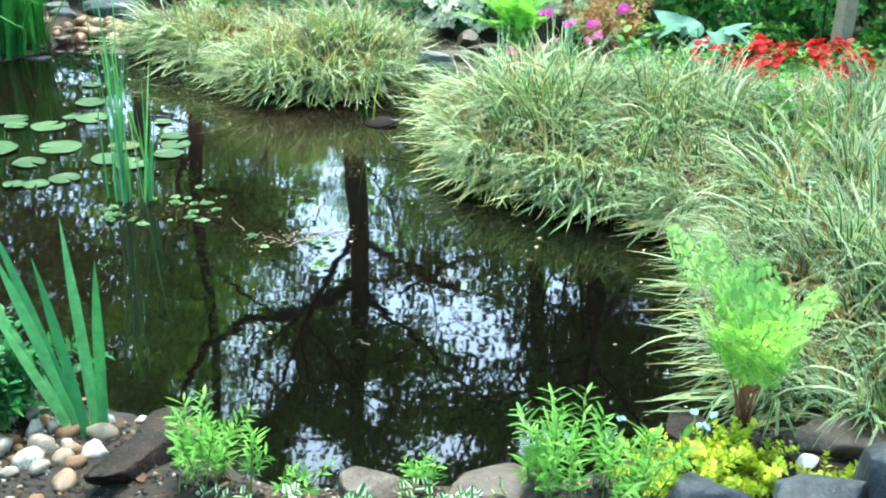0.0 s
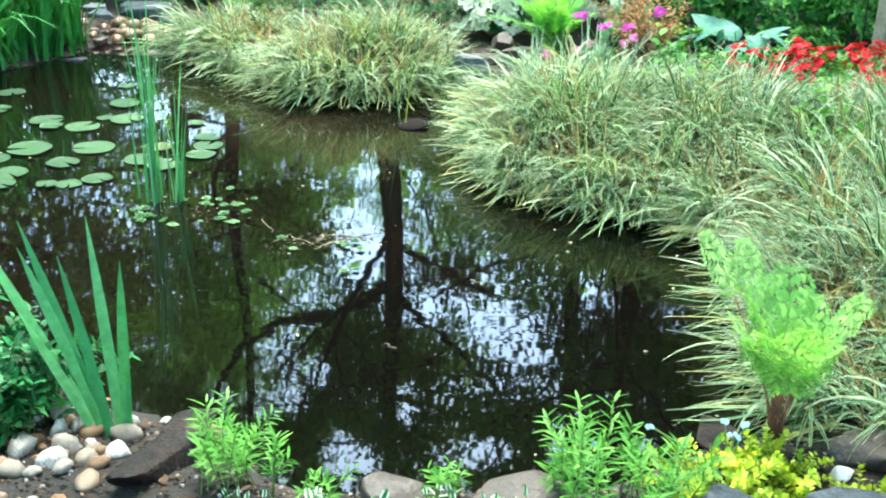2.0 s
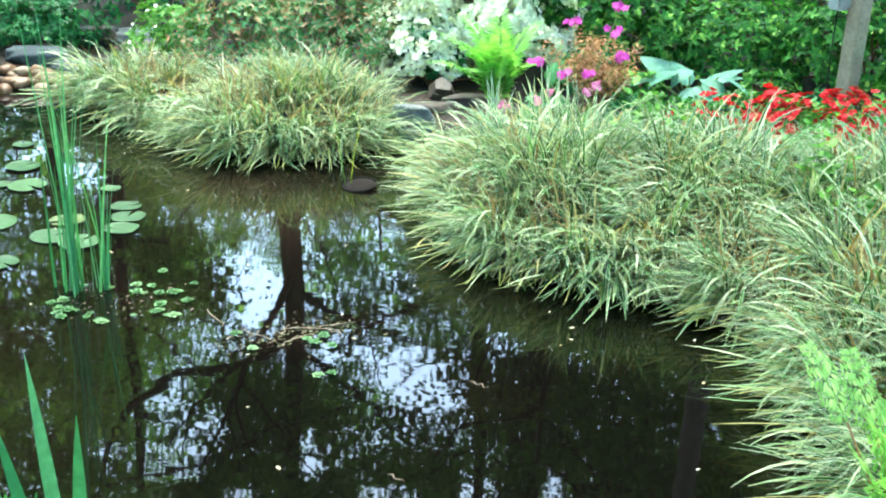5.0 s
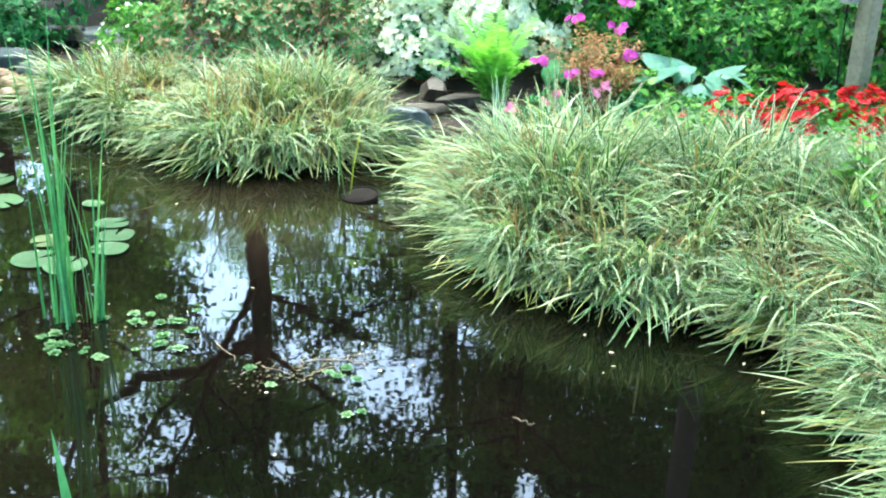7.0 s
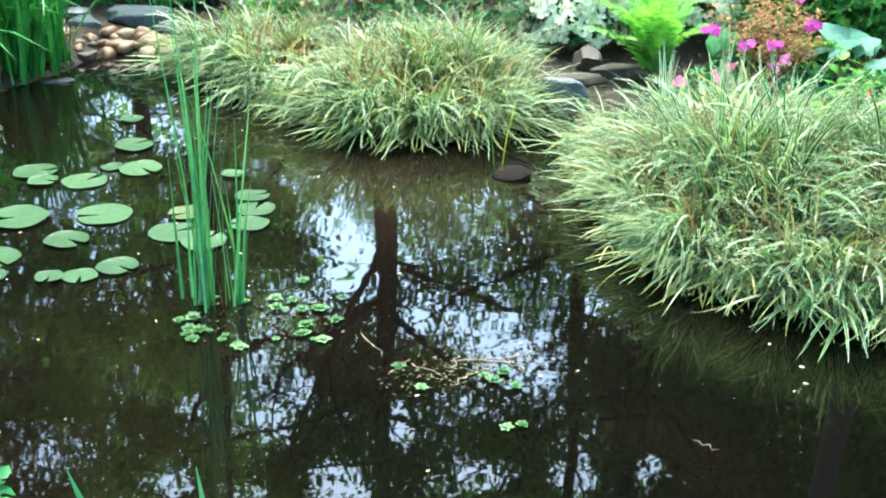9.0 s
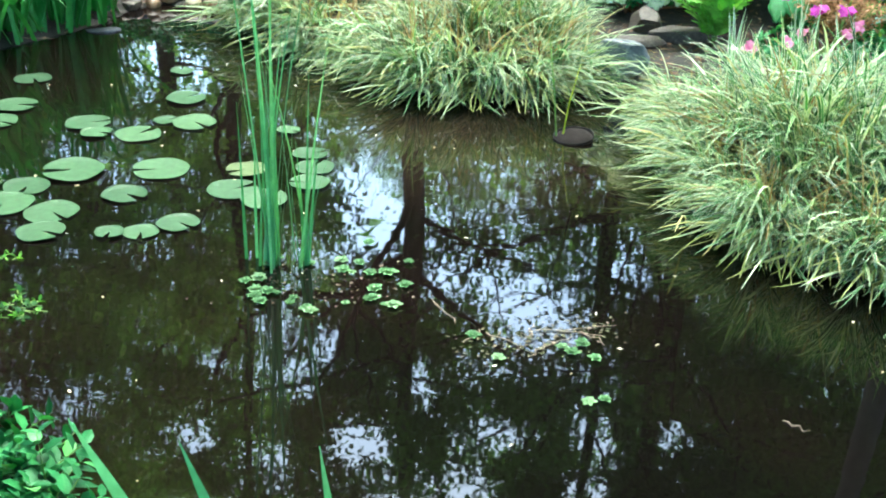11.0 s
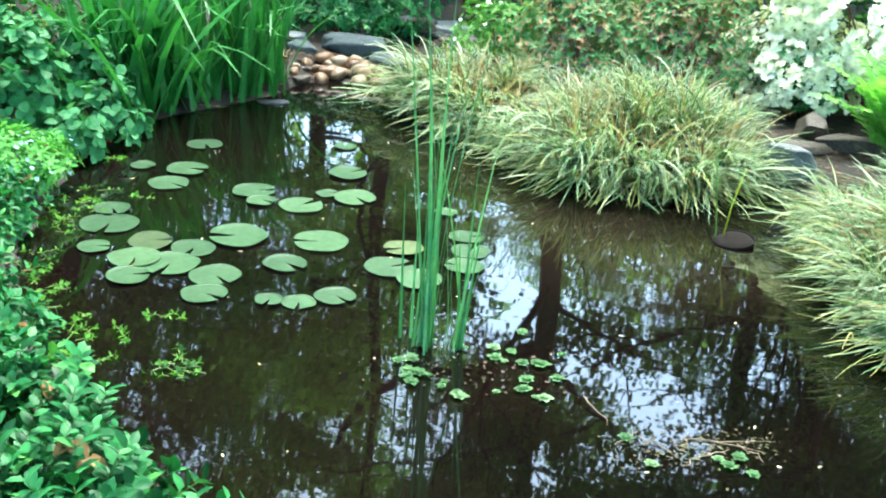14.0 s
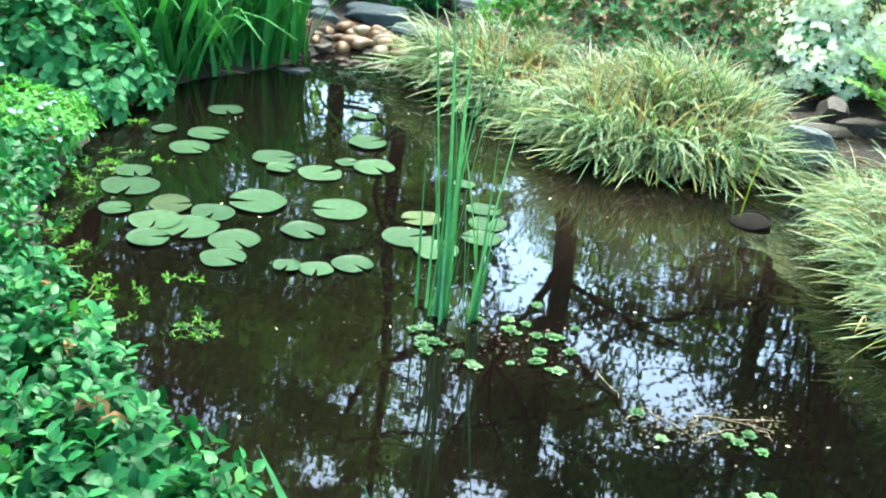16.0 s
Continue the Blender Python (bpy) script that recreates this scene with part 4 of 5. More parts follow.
# ---- trailing glossy ground cover on the near bank ----
def sprigs(name, poly, count, label, mat, seed, length=(0.16, 0.36), size=0.045, width=0.5, step=0.03, lift=(35, 85), category="ground cover"):
    """Stems with paired leaves that rise and trail from a patch of ground."""
    r = random.Random(seed)
    cx, cy = sum(p[0] for p in poly) / len(poly), sum(p[1] for p in poly) / len(poly)
    top = thing(name, cx, cy, land(cx, cy), label, category)
    g, st = Geo(), Geo()
    x0, x1 = min(p[0] for p in poly), max(p[0] for p in poly)
    y0, y1 = min(p[1] for p in poly), max(p[1] for p in poly)
    done = 0
    while done < count:
        x, y = r.uniform(x0, x1), r.uniform(y0, y1)
        if not inside(x, y, poly):
            continue
        done += 1
        d = way(r.uniform(0, 6.28), radians(r.uniform(*lift)))
        ln, dr = r.uniform(*length), r.uniform(0.1, 0.45)
        p = Vector((x - cx, y - cy, max(land(x, y), 0.0) - land(cx, cy)))

        def at(t):
            return p + ln * (d * t - UP * dr * t * t)

        tube(st, [at(0), at(0.5), at(1)], [0.0022, 0.0018, 0.001], 4, False)
        n = max(2, int(ln / step))
        for i in range(n):
            t = 0.25 + 0.75 * (i + 1) / n
            tan = (at(t) - at(t - 0.05)).normalized()
            s = Matrix.Rotation(1.57 * (i % 2) + r.uniform(-.3, .3), 3, tan) @ side_of(tan)
            for sg in (-1, 1):
                k = size * r.uniform(0.7, 1.15) * (1.0 if i < n - 1 else 0.75)
                leaf(g, at(t), s * sg + tan * 0.6 + UP * 0.15, tan + UP * 0.8, k, k * width, 0.1, 0.2)
    tagged(part("stem_growth", st, STEM, top), kind="stuff")
    part("foliage", g, mat, top)
    return top


BANK = [[(-0.86, 1.98), (-1.17, 2.25), (-1.3, 1.7), (-0.86, 1.5)], [(-1.17, 2.25), (-1.55, 2.52), (-1.85, 1.95), (-1.3, 1.7)],
        [(-1.53, 2.5), (-1.9, 2.77), (-2.3, 2.3), (-1.85, 1.95)], [(-1.9, 2.77), (-2.25, 3.1), (-2.7, 2.7), (-2.3, 2.3)], [(-2.25, 3.1), (-2.47, 3.45), (-3.1, 3.2), (-2.7, 2.7)]]
for i, poly in enumerate(BANK):
    sprigs("periwinkle_patch", poly, 190 if i < 3 else 150, "glossy dark green periwinkle trailing over the pond edge", GLOSSY, 70 + i, (0.12, 0.28), size=0.054 if i < 3 else 0.048, width=0.62, step=0.036)
sprigs("periwinkle_patch", [(-0.62, 1.62), (-0.38, 1.62), (-0.33, 1.4), (-0.5, 1.25), (-0.75, 1.3)], 190, "dark green leafy ground cover beside the front pebbles", GLOSSY, 80, (0.12, 0.32), 0.046)
# bright plants along the front edge
sprigs("penstemon", [(0.16, 1.34), (0.36, 1.34), (0.36, 1.2), (0.18, 1.18)], 22, "bright green narrow-leaved young plant on front bank", FRESH, 81, (0.14, 0.3), 0.047, 0.18, 0.021, (62, 89), "plant")
sprigs("penstemon", [(0.98, 1.44), (1.28, 1.46), (1.3, 1.26), (1.0, 1.24)], 32, "bright green narrow-leaved plant with upright shoots", FRESH, 82, (0.14, 0.33), 0.05, 0.19, 0.022, (62, 89), "plant")
sprigs("penstemon", [(0.7, 1.38), (0.78, 1.38), (0.78, 1.3), (0.7, 1.3)], 8, "small bright green seedling between front stones", FRESH, 83, (0.08, 0.16), 0.04, 0.25, 0.02, (60, 88), "plant")
sprigs("penstemon", [(0.4, 1.38), (0.47, 1.38), (0.47, 1.3), (0.4, 1.3)], 7, "tiny bright green seedling near white-edged leaves", FRESH, 84, (0.06, 0.12), 0.035, 0.25, 0.02, (60, 88), "plant")
sprigs("white_edged_vine", [(0.3, 1.22), (0.9, 1.28), (0.95, 1.1), (0.3, 1.05)], 48, "white-edged green creeping plant along the front", VARIEG, 85, (0.06, 0.13), 0.036, 0.62, 0.024, (10, 55))
sprigs("golden_creeper", [(1.3, 1.6), (1.55, 1.62), (1.62, 1.5), (1.55, 1.36), (1.3, 1.38)], 130, "golden-yellow small-leaved creeper over dark rocks", YELLOW, 86, (0.06, 0.17), 0.022, 0.85, 0.016, (15, 75))
sprigs("golden_creeper", [(1.7, 1.56), (1.82, 1.56), (1.84, 1.46), (1.7, 1.46)], 26, "golden-yellow creeper strands beside a white stone", YELLOW, 87, (0.05, 0.12), 0.02, 0.85, 0.016, (10, 60))
sprigs("floating_weed", [(-1.75, 2.95), (-2.05, 3.2), (-2.3, 3.5), (-2.35, 3.35), (-2.0, 2.98), (-1.7, 2.7)], 34, "yellow-green trailing weed floating along the edge", FRESH, 88, (0.04, 0.1), 0.024, 0.6, 0.02, (2, 18), "water weed")
sprigs("floating_weed", [(-2.4, 3.55), (-2.3, 3.7), (-2.45, 4.1), (-2.62, 4.1)], 30, "pale trailing weed among the lily pads", FRESH, 89, (0.04, 0.1), 0.022, 0.6, 0.02, (2, 16), "water weed")


def flower_stems(name, x, y, spots, mat, size, petals, label, seed, leaves=0, leaf_mat=None):
    """A plant whose stems each carry one flower; spots: offset x, y and height of each."""
    r = random.Random(seed)
    z = land(x, y)
    top = thing(name, x, y, z - 0.01, label, "flower")
    base = Geo()
    for j in range(leaves):
        a = r.uniform(0, 6.28)
        leaf(base, Vector((r.gauss(0, .03), r.gauss(0, .03), 0.02)), way(a, radians(r.uniform(20, 70))), UP, r.uniform(0.08, 0.15) * (0.5 if leaf_mat else 1), 0.045 * (0.5 if leaf_mat else 1))
    if leaves:
        part("foliage", base, leaf_mat or ROUND, top)
    for dx, dy, h in spots:
        st, fl = Geo(), Geo()
        tip = Vector((dx, dy, h - z))
        tube(st, [Vector((dx * 0.2, dy * 0.2, 0)), Vector((dx * 0.5, dy * 0.5, (h - z) * 0.55)), tip], [0.003, 0.0025, 0.002], 5)
        for k in range(5):
            petal_flower(fl, tip + Vector((r.gauss(0, size * .28), r.gauss(0, size * .28), r.gauss(0, size * .15))), Vector((r.gauss(0, .5), -0.7 + r.gauss(0, .3), 0.8)), size * 0.75, petals, r, 0.25)
        s = part("stem", st, STEM, top)
        part("flower_head", fl, mat, s, "magenta flower head" if mat is MAGENTA else "")
    return top


flower_stems("phlox", 1.02, 5.4, [(-0.21, -0.08, .5), (-0.08, -0.24, .47), (0.05, -0.18, .47), (0.2, -0.12, .54), (0.2, 0.1, .76), (-0.03, 0.2, .66), (0.18, 0.2, .62)], MAGENTA, 0.056, 5,
             "magenta flower heads on tall stems behind the grass", 91, 26)
flower_stems("phlox", 0.68, 4.9, [(-0.02, -0.03, .38), (0.12, 0.05, .39), (0.18, 0.14, .41), (0.42, 0.2, .44), (0.36, 0.15, .42)], PINK, 0.045, 5, "dusty pink flowers standing among striped grass", 92)
flower_stems("forget_me_not", 1.42, 1.56, [(-0.02, 0.0, .24), (0.03, 0.02, .22), (0.0, -0.05, .23), (-0.2, -0.06, .24), (-0.33, -0.1, .2), (-0.4, -0.12, .18)], BLUE, 0.017, 5,
             "pale blue forget-me-not sprays above front rocks", 93, 20, FRESH)
# white-striped spikes in the grass
for x, y in ((0.6, 4.93), (0.83, 5.0), (0.9, 5.0)):
    iris("striped_iris", x, y, 0.1, 7, (0.015, 0.015), (0.36, 0.52), 0.013, (1, 9), VARIEG, "white-striped upright leaves rising out of grass", int(x * 100))

# rusty plume plant
pl = thing("astilbe", 1.13, 5.75, land(1.13, 5.75), "rusty faded plume plant between magenta flowers", "plant")
g, st = Geo(), Geo()
r9 = random.Random(95)
for i in range(26):
    d = way(r9.uniform(0, 6.28), radians(r9.uniform(45, 85)))
    tip = d * r9.uniform(0.3, 0.52)
    tube(st, [Vector((0, 0, 0)), tip], [0.002, 0.001], 4, False)
    for k in range(75):
        q = tip * r9.uniform(0.55, 1.05) + Vector((r9.gauss(0, .025), r9.gauss(0, .025), r9.gauss(0, .02)))
        leaf(g, q, way(r9.uniform(0, 6.28), r9.uniform(-.4, .8)), UP, 0.036, 0.014)
tagged(part("stem_growth", st, BROWN_STEM, pl), kind="stuff")
part("plume", g, PLUME, pl)


# ---- hosta and other large leaves ----
def broad_leaf(length, width, mat, seed, cup=0.14):
    r = random.Random(seed)
    g = Geo()
    nu, nv = 8, 6
    vs, us, fs = [], [], []
    for i in range(nu + 1):
        t = i / nu
        w = width * 0.5 * (math.sin(math.pi * min(1, 0.06 + 0.94 * t) ** 0.72) + 0.02)
        for j in range(nv + 1):
            s = 2 * j / nv - 1
            vs.append(Vector((length * t, w * s, 0.5 * cup * w * s * s + 0.25 * length * t - 0.42 * length * t * t + 0.006 * math.sin(9 * s + 2 * t))))
            us.append((j / nv, t))
    for i in range(nu):
        for j in range(nv):
            k = i * (nv + 1) + j
            fs.append((k, k + 1, k + nv + 2, k + nv + 1))
    g.add(vs, fs, us)
    return g.mesh("leaf", mat)


def hosta(name, x, y, n, length, label, mat, seed, rise=0.1):
    r = random.Random(seed)
    z = land(x, y)
    top = thing(name, x, y, z, label, "hosta")
    kinds = [broad_leaf(length * r.uniform(0.85, 1.1), length * r.uniform(0.66, 0.8), mat, seed + i) for i in range(4)]
    for i in range(n):
        a = r.uniform(0, 360) if i % 3 else r.uniform(200, 340)
        out = r.uniform(0.03, 0.2)
        h = rise + r.uniform(0.0, 0.16) - 0.4 * out
        o = part("leaf", kinds[i % 4], None, top)
        o.matrix_basis = pose(out * math.cos(radians(a)), out * math.sin(radians(a)), h, r.uniform(-14, 14), -(40 * math.sin(radians(a)) + r.uniform(-12, 12)), a) @ Matrix.Diagonal([r.uniform(0.65, 1.1)] * 3 + [1])
        st = Geo()
        tube(st, [Vector((0, 0, 0)), Vector((out * math.cos(radians(a)), out * math.sin(radians(a)), h))], [0.006, 0.004], 5)
        part("leaf_stalk", st, STEM, top)
    return top


hosta("hosta", 1.72, 6.12, 20, 0.24, "blue-green hosta with broad pale leaves", HOSTA, 97)
hosta("hosta", 0.98, 6.25, 8, 0.16, "small dark hosta behind the magenta flowers", ROUND, 98, 0.2)
for x, y, z in ((1.3, 4.72, .46), (1.93, 3.95, .3), (1.95, 3.7, .24), (2.0, 4.6, .34), (1.45, 4.7, .36)):
    sprigs("seedling", [(x - .06, y - .05), (x + .06, y - .05), (x + .06, y + .05), (x - .06, y + .05)], 7, "lime-green seedling poking up through striped grass", FRESH,
           int(100 * (x + y)), (z + 0.0, z + 0.12), 0.055, 0.8, 0.07, (75, 88), "plant")


# ---- stones ----
def stone(name, x, y, z, rx, ry, rz, mat, seed, turn, label, flat=0.0, amount=0.3, facets=10, tilt=0.0, group="", sub=4):
    ob = new(name, rough_ball(rx, ry, rz, seed, sub, amount, flat, facets=facets))
    ob.data.materials.append(mat)
    ob.matrix_basis = pose(x, y, max(land(x, y), -0.03) + 0.25 * rz + z, tilt, 0, turn)
    return tagged(ob, label, "rock", group)


# edging along the front bank
FRONT_ROCKS = [
    (1.40, 1.27, .15, .11, .11, DARK_SLATE, 20, 0, "dark blue-grey edging rock with a broken face"),
    (1.68, 1.34, .16, .12, .14, DARK_SLATE, 70, .5, "dark blue-grey flat-topped edging rock"),
    (1.93, 1.46, .17, .15, .22, DARK_SLATE, 10, 0, "large dark blue-grey edging rock"),
    (1.84, 1.72, .14, .09, .08, BROWN_ROCK, 5, .4, "flat brown rock under the grass edge"),
    (1.42, 1.86, .1, .09, .05, DARK_SLAB, 100, .4, "wet grey rock below the lime fern"),
    (0.93, 1.40, .16, .12, .07, BROWN_ROCK, 30, .5, "flat brown waterside rock beside green plants"),
    (0.62, 1.34, .12, .09, .06, BROWN_ROCK, 80, .5, "small brown waterside rock"),
    (1.7, 1.61, .038, .027, .022, PALE_STONE, 15, 0, "small white stone on the mulch"),
]
# between the grass banks and under the azaleas
GAP_ROCKS = [
    (0.16, 5.42, .13, .09, .2, SLATE, 8, .5, "flat blue-grey slab between grass banks"),
    (0.28, 6.1, .1, .09, .12, BROWN_ROCK, 60, 0, "brown-grey rock under the white azalea"),
    (0.45, 5.98, .19, .13, .08, BROWN_ROCK, 10, .45, "flat brownish rock before the fern"),
    (0.25, 5.84, .13, .1, .06, BROWN_ROCK, 30, .4, "flat rusty rock in leaf litter"),
    (0.68, 5.66, .15, .11, .08, BROWN_ROCK, 0, .5, "grey rock tucked beside the fern"),
    (1.35, 5.75, .2, .12, .08, BROWN_ROCK, 0, .4, "flat brown stone behind magenta flowers"),
    (-0.05, 5.3, .1, .08, .04, BROWN_ROCK, 30, .4, "flat submerged stone in the shallows"),
]
# round the inlet
INLET_ROCKS = [
    (-2.32, 6.66, .26, .15, .13, BLUE_SLATE, -6, .4, "broad blue-grey slab above the inlet pebbles"),
    (-2.05, 6.46, .19, .1, .1, BLUE_SLATE, 6, .35, "flat pale blue-grey slab at the inlet"),
    (-2.2, 7.18, .2, .12, .15, DARK_SLATE, 4, .4, "dark stacked slate block under a paler slab"),
    (-1.72, 7.1, .25, .14, .08, BROWN_ROCK, -6, .3, "long low brown stone step"),
    (-2.78, 6.66, .12, .1, .09, SLATE, 0, .2, "dark rounded rock beside the iris"),
    (-2.44, 5.66, .12, .08, .06, DARK_SLATE, 20, .3, "flat dark wet rock at the waterline"),
    (-1.95, 7.3, .3, .15, .1, SLATE, 4, .3, "upper slate of a small dry wall"),
    (-2.56, 5.84, .08, .06, .05, DARK_SLAB, 40, .3, "dark wet rock at the foot of the iris"),
    (-2.5, 6.12, .07, .05, .05, BROWN_ROCK, 70, .3, "small grey-brown rock at the inlet's edge"),
    (-2.64, 6.48, .11, .07, .07, BLUE_SLATE, -4, .35, "small slate beside the inlet pebbles"),
]
for i, (x, y, a, b, c, m, turn, flat, label) in enumerate(itertools.chain(FRONT_ROCKS, GAP_ROCKS, INLET_ROCKS)):
    stone("rock", x, y, 0.0, a, b, c, m, 200 + i, turn, label, flat, tilt=12 if m is BLUE_SLATE else 0)
stone("rock", -2.13, 7.1, 0.07, 0.135, 0.1, 0.08, BROWN_ROCK, 262, 8, "pale brown-grey slab resting on a dark block", 0.4)
stone("rock", 0.035, 1.38, 0.0, 0.07, 0.26, 0.075, DARK_SLAB, 231, -8, "large tilted rust-brown slab at the water's edge", 0.3, 0.5, 6, tilt=-6)
PEB = [rough_ball(1, 0.75, 0.6, 300 + i, 2, 0.34, facets=9) for i in range(8)]
TAN = [rough_ball(1, 0.75, 0.6, 320 + i, 2, 0.26, facets=3) for i in range(5)]
for me in PEB:
    me.materials.append(PEBBLE)
DARK_PEB = [rough_ball(1, 0.75, 0.6, 340 + i, 2, 0.3, facets=5) for i in range(4)]
for me in DARK_PEB:
    me.materials.append(BROWN_ROCK)
for me in TAN:
    me.materials.append(TAN_PEBBLE)
r10 = random.Random(31)


def pebbles(n, spot, sizes, label, group, kinds=PEB):
    for i in range(n):
        x, y = spot()
        s = r10.uniform(*sizes)
        ob = new("pebble", r10.choice(kinds))
        ob.matrix_basis = pose(x, y, max(land(x, y), 0.0) + s * 0.16, r10.uniform(-15, 15), r10.uniform(-15, 15), r10.uniform(0, 360)) @ Matrix.Diagonal((s, s, s, 1))
        tagged(ob, label, "pebble", group)


pebbles(105, lambda: (r10.uniform(-0.62, -0.09), r10.uniform(0.95, 1.52)), (0.016, 0.06), "smooth rounded tan or whitish pebble on the front bank", "pebbles on the front bank")
pebbles(14, lambda: (r10.uniform(-0.1, 0.1), r10.uniform(1.5, 1.68)), (0.012, 0.03), "small wet pebble at the waterline", "pebbles on the front bank")
pebbles(26, lambda: (r10.uniform(-2.78, -2.52), r10.uniform(5.85, 6.35)), (0.02, 0.045), "small dark wet pebble on the inlet bank", "pebbles at the inlet", DARK_PEB)
pebbles(9, lambda: (r10.uniform(-2.75, -2.5), r10.uniform(6.15, 6.32)), (0.025, 0.05), "smooth rounded tan inlet pebble", "pebbles at the inlet", TAN)
pebbles(26, lambda: (r10.uniform(-2.5, -2.05), r10.uniform(6.2, 6.44)), (0.04, 0.08), "smooth rounded tan inlet pebble", "pebbles at the inlet", TAN)


# ---- pot rim, post and small things ----
def lathe(g, profile, n=28):
    vs = [Vector((r * math.cos(2 * math.pi * k / n), r * math.sin(2 * math.pi * k / n), z)) for r, z in profile for k in range(n)]
    g.add(vs, [(i * n + k, i * n + (k + 1) % n, (i + 1) * n + (k + 1) % n, (i + 1) * n + k) for i in range(len(profile) - 1) for k in range(n)])


pot = thing("sunken_pot", -0.01, 4.65, -0.012, "black plastic pot sunk in the pond, two thin stalks", "plant pot")
g = Geo()
lathe(g, [(0.075, -0.14), (0.09, 0.012), (0.093, 0.014), (0.094, 0.022), (0.091, 0.024), (0.088, 0.021), (0.0865, -0.02)])
part("rim", g, PLASTIC, pot)
g = Geo()
lathe(g, [(0.001, 0.031), (0.03, 0.03), (0.06, 0.026), (0.078, 0.021), (0.088, 0.012)])
part("soil", g, POT_SOIL, pot, "dark wet soil in the pot")
pot.matrix_basis = pose(-0.01, 4.65, -0.006, 6, -5, 0) @ Matrix.Diagonal((0.88, 0.88, 1, 1))
for i, (dx, dy, h) in enumerate(((-0.03, 0.02, 0.42), (0.1, 0.06, 0.3))):
    g = Geo()
    tube(g, [Vector((-0.078 + 0.025 * i, 0, 0)), Vector((-0.07 + dx * 0.5, dy * 0.4, h * 0.5)), Vector((-0.07 + dx, dy, h))], [0.004, 0.003, 0.0015], 5)
    part("stalk", g, FRESH if i == 0 else YELLOW, pot)

def box_mesh(name, sx, sy, sz, x, y, z, mat, bevel):
    bm = bmesh.new()
    bmesh.ops.create_cube(bm, size=1)
    for v in bm.verts:
        v.co = (v.co.x * sx + x, v.co.y * sy + y, v.co.z * sz + z)
    bmesh.ops.bevel(bm, geom=bm.edges[:], offset=bevel, segments=2, affect="EDGES")
    me = bpy.data.meshes.new(name)
    bm.to_mesh(me)
    bm.free()
    me.materials.append(mat)
    return me


post = thing("wooden_post", 2.52, 5.75, land(2.52, 5.75), "weathered grey square wooden post with a small lamp head", "post")
post.matrix_basis = pose(2.485, 5.75, land(2.52, 5.75) - 0.05, 0, 1.0, 34)
foot = land(2.52, 5.75) - 0.05
part("shaft", box_mesh("shaft", 0.088, 0.088, 0.82 - foot, 0, 0, (0.82 - foot) / 2, WOOD, 0.006), None, post)
part("cap", box_mesh("cap", 0.1, 0.1, 0.014, 0, 0, 0.827 - foot, WOOD, 0.004), None, post, "thin weathered top board")
part("lamp_head", box_mesh("lamp_head", 0.1, 0.09, 0.095, -0.08, 0.07, 0.785 - foot, TAG, 0.014), None, post, "small pale grey lamp housing")
g = Geo()
tube(g, [Vector((-0.1, 0.06, 0.74 - foot)), Vector((-0.11, 0.05, 0.5 - foot)), Vector((-0.13, 0.02, 0.3 - foot)), Vector((-0.12, 0.0, 0.03))], [0.004] * 4, 5)
part("cable", g, PLASTIC, post, "thin dark hanging cable")
at_land(shrub, "leafy_plant", 1.98, 5.95, (0.1, 0.1, 0.14), "small lime-green leafy plant on bare mulch", FRESH, 120, 0.06, 950, "plant", group="leafy plants in the flower bed", width=0.3)


# ---- floating rosettes, debris and litter ----
def rosette(x, y, s, seed):
    r = random.Random(seed)
    g = Geo()
    for ring, (n, el, k) in enumerate(((6, 12, 1.0), (5, 40, 0.7))):
        for i in range(n):
            a = 2 * math.pi * i / n + r.uniform(-.3, .3) + ring
            leaf(g, Vector((0, 0, 0.004)), way(a, radians(el)), UP, s * k * r.uniform(0.8, 1.1), s * 0.8 * k, 0.08, 0.1)
    me = g.mesh("floating_rosette", ROSETTE)
    bm = bmesh.new()
    bm.from_mesh(me)
    bmesh.ops.remove_doubles(bm, verts=bm.verts[:], dist=0.0002)
    bm.to_mesh(me)
    bm.free()
    ob = new("floating_rosette", me)
    ob.matrix_basis = pose(x, y, 0.003)
    tagged(ob, "small pale green floating rosette beside the water iris", "water plant", "floating rosettes")


for i in range(32):
    a, k = rnd.uniform(0, 6.28), rnd.uniform(0.35, 1.0) ** 0.5
    rosette(-0.68 + 0.27 * k * math.cos(a), 3.2 + 0.17 * k * math.sin(a), rnd.uniform(0.012, 0.03), 500 + i)
for i, (x, y) in enumerate(((-0.52, 3.2), (-0.51, 3.15), (-0.55, 3.3), (0.09, 3.02), (0.07, 2.97), (0.04, 2.99), (0.13, 2.95), (-0.2, 3.0), (-0.12, 2.9), (-0.6, 3.5), (-0.45, 3.4), (0.12, 2.74), (0.16, 2.76))):
    rosette(x, y, rnd.uniform(0.018, 0.028), 600 + i)
sprigs("floating_weed", [(-1.5, 2.86), (-1.38, 2.86), (-1.38, 2.94), (-1.5, 2.94)], 14, "small yellow-green floating weed tuft", ROSETTE, 620, (0.03, 0.07), 0.028, 0.6, 0.02, (2, 25), "water weed")


for k, (x, y) in enumerate(((-2.04, 3.20), (-1.79, 2.94), (-1.68, 2.99), (-1.65, 3.16), (-1.68, 2.83), (-1.92, 2.99), (-2.64, 4.42), (-2.30, 4.07), (-1.46, 2.93), (-1.40, 2.86))):
    sprigs("floating_weed", [(x - .05, y - .03), (x + .05, y - .03), (x + .05, y + .03), (x - .05, y + .03)], 5, "few pale yellow-green leaves floating beside the bank", FRESH, 640 + k, (0.02, 0.06), 0.026, 0.55, 0.02,
           (2, 30), "water weed")


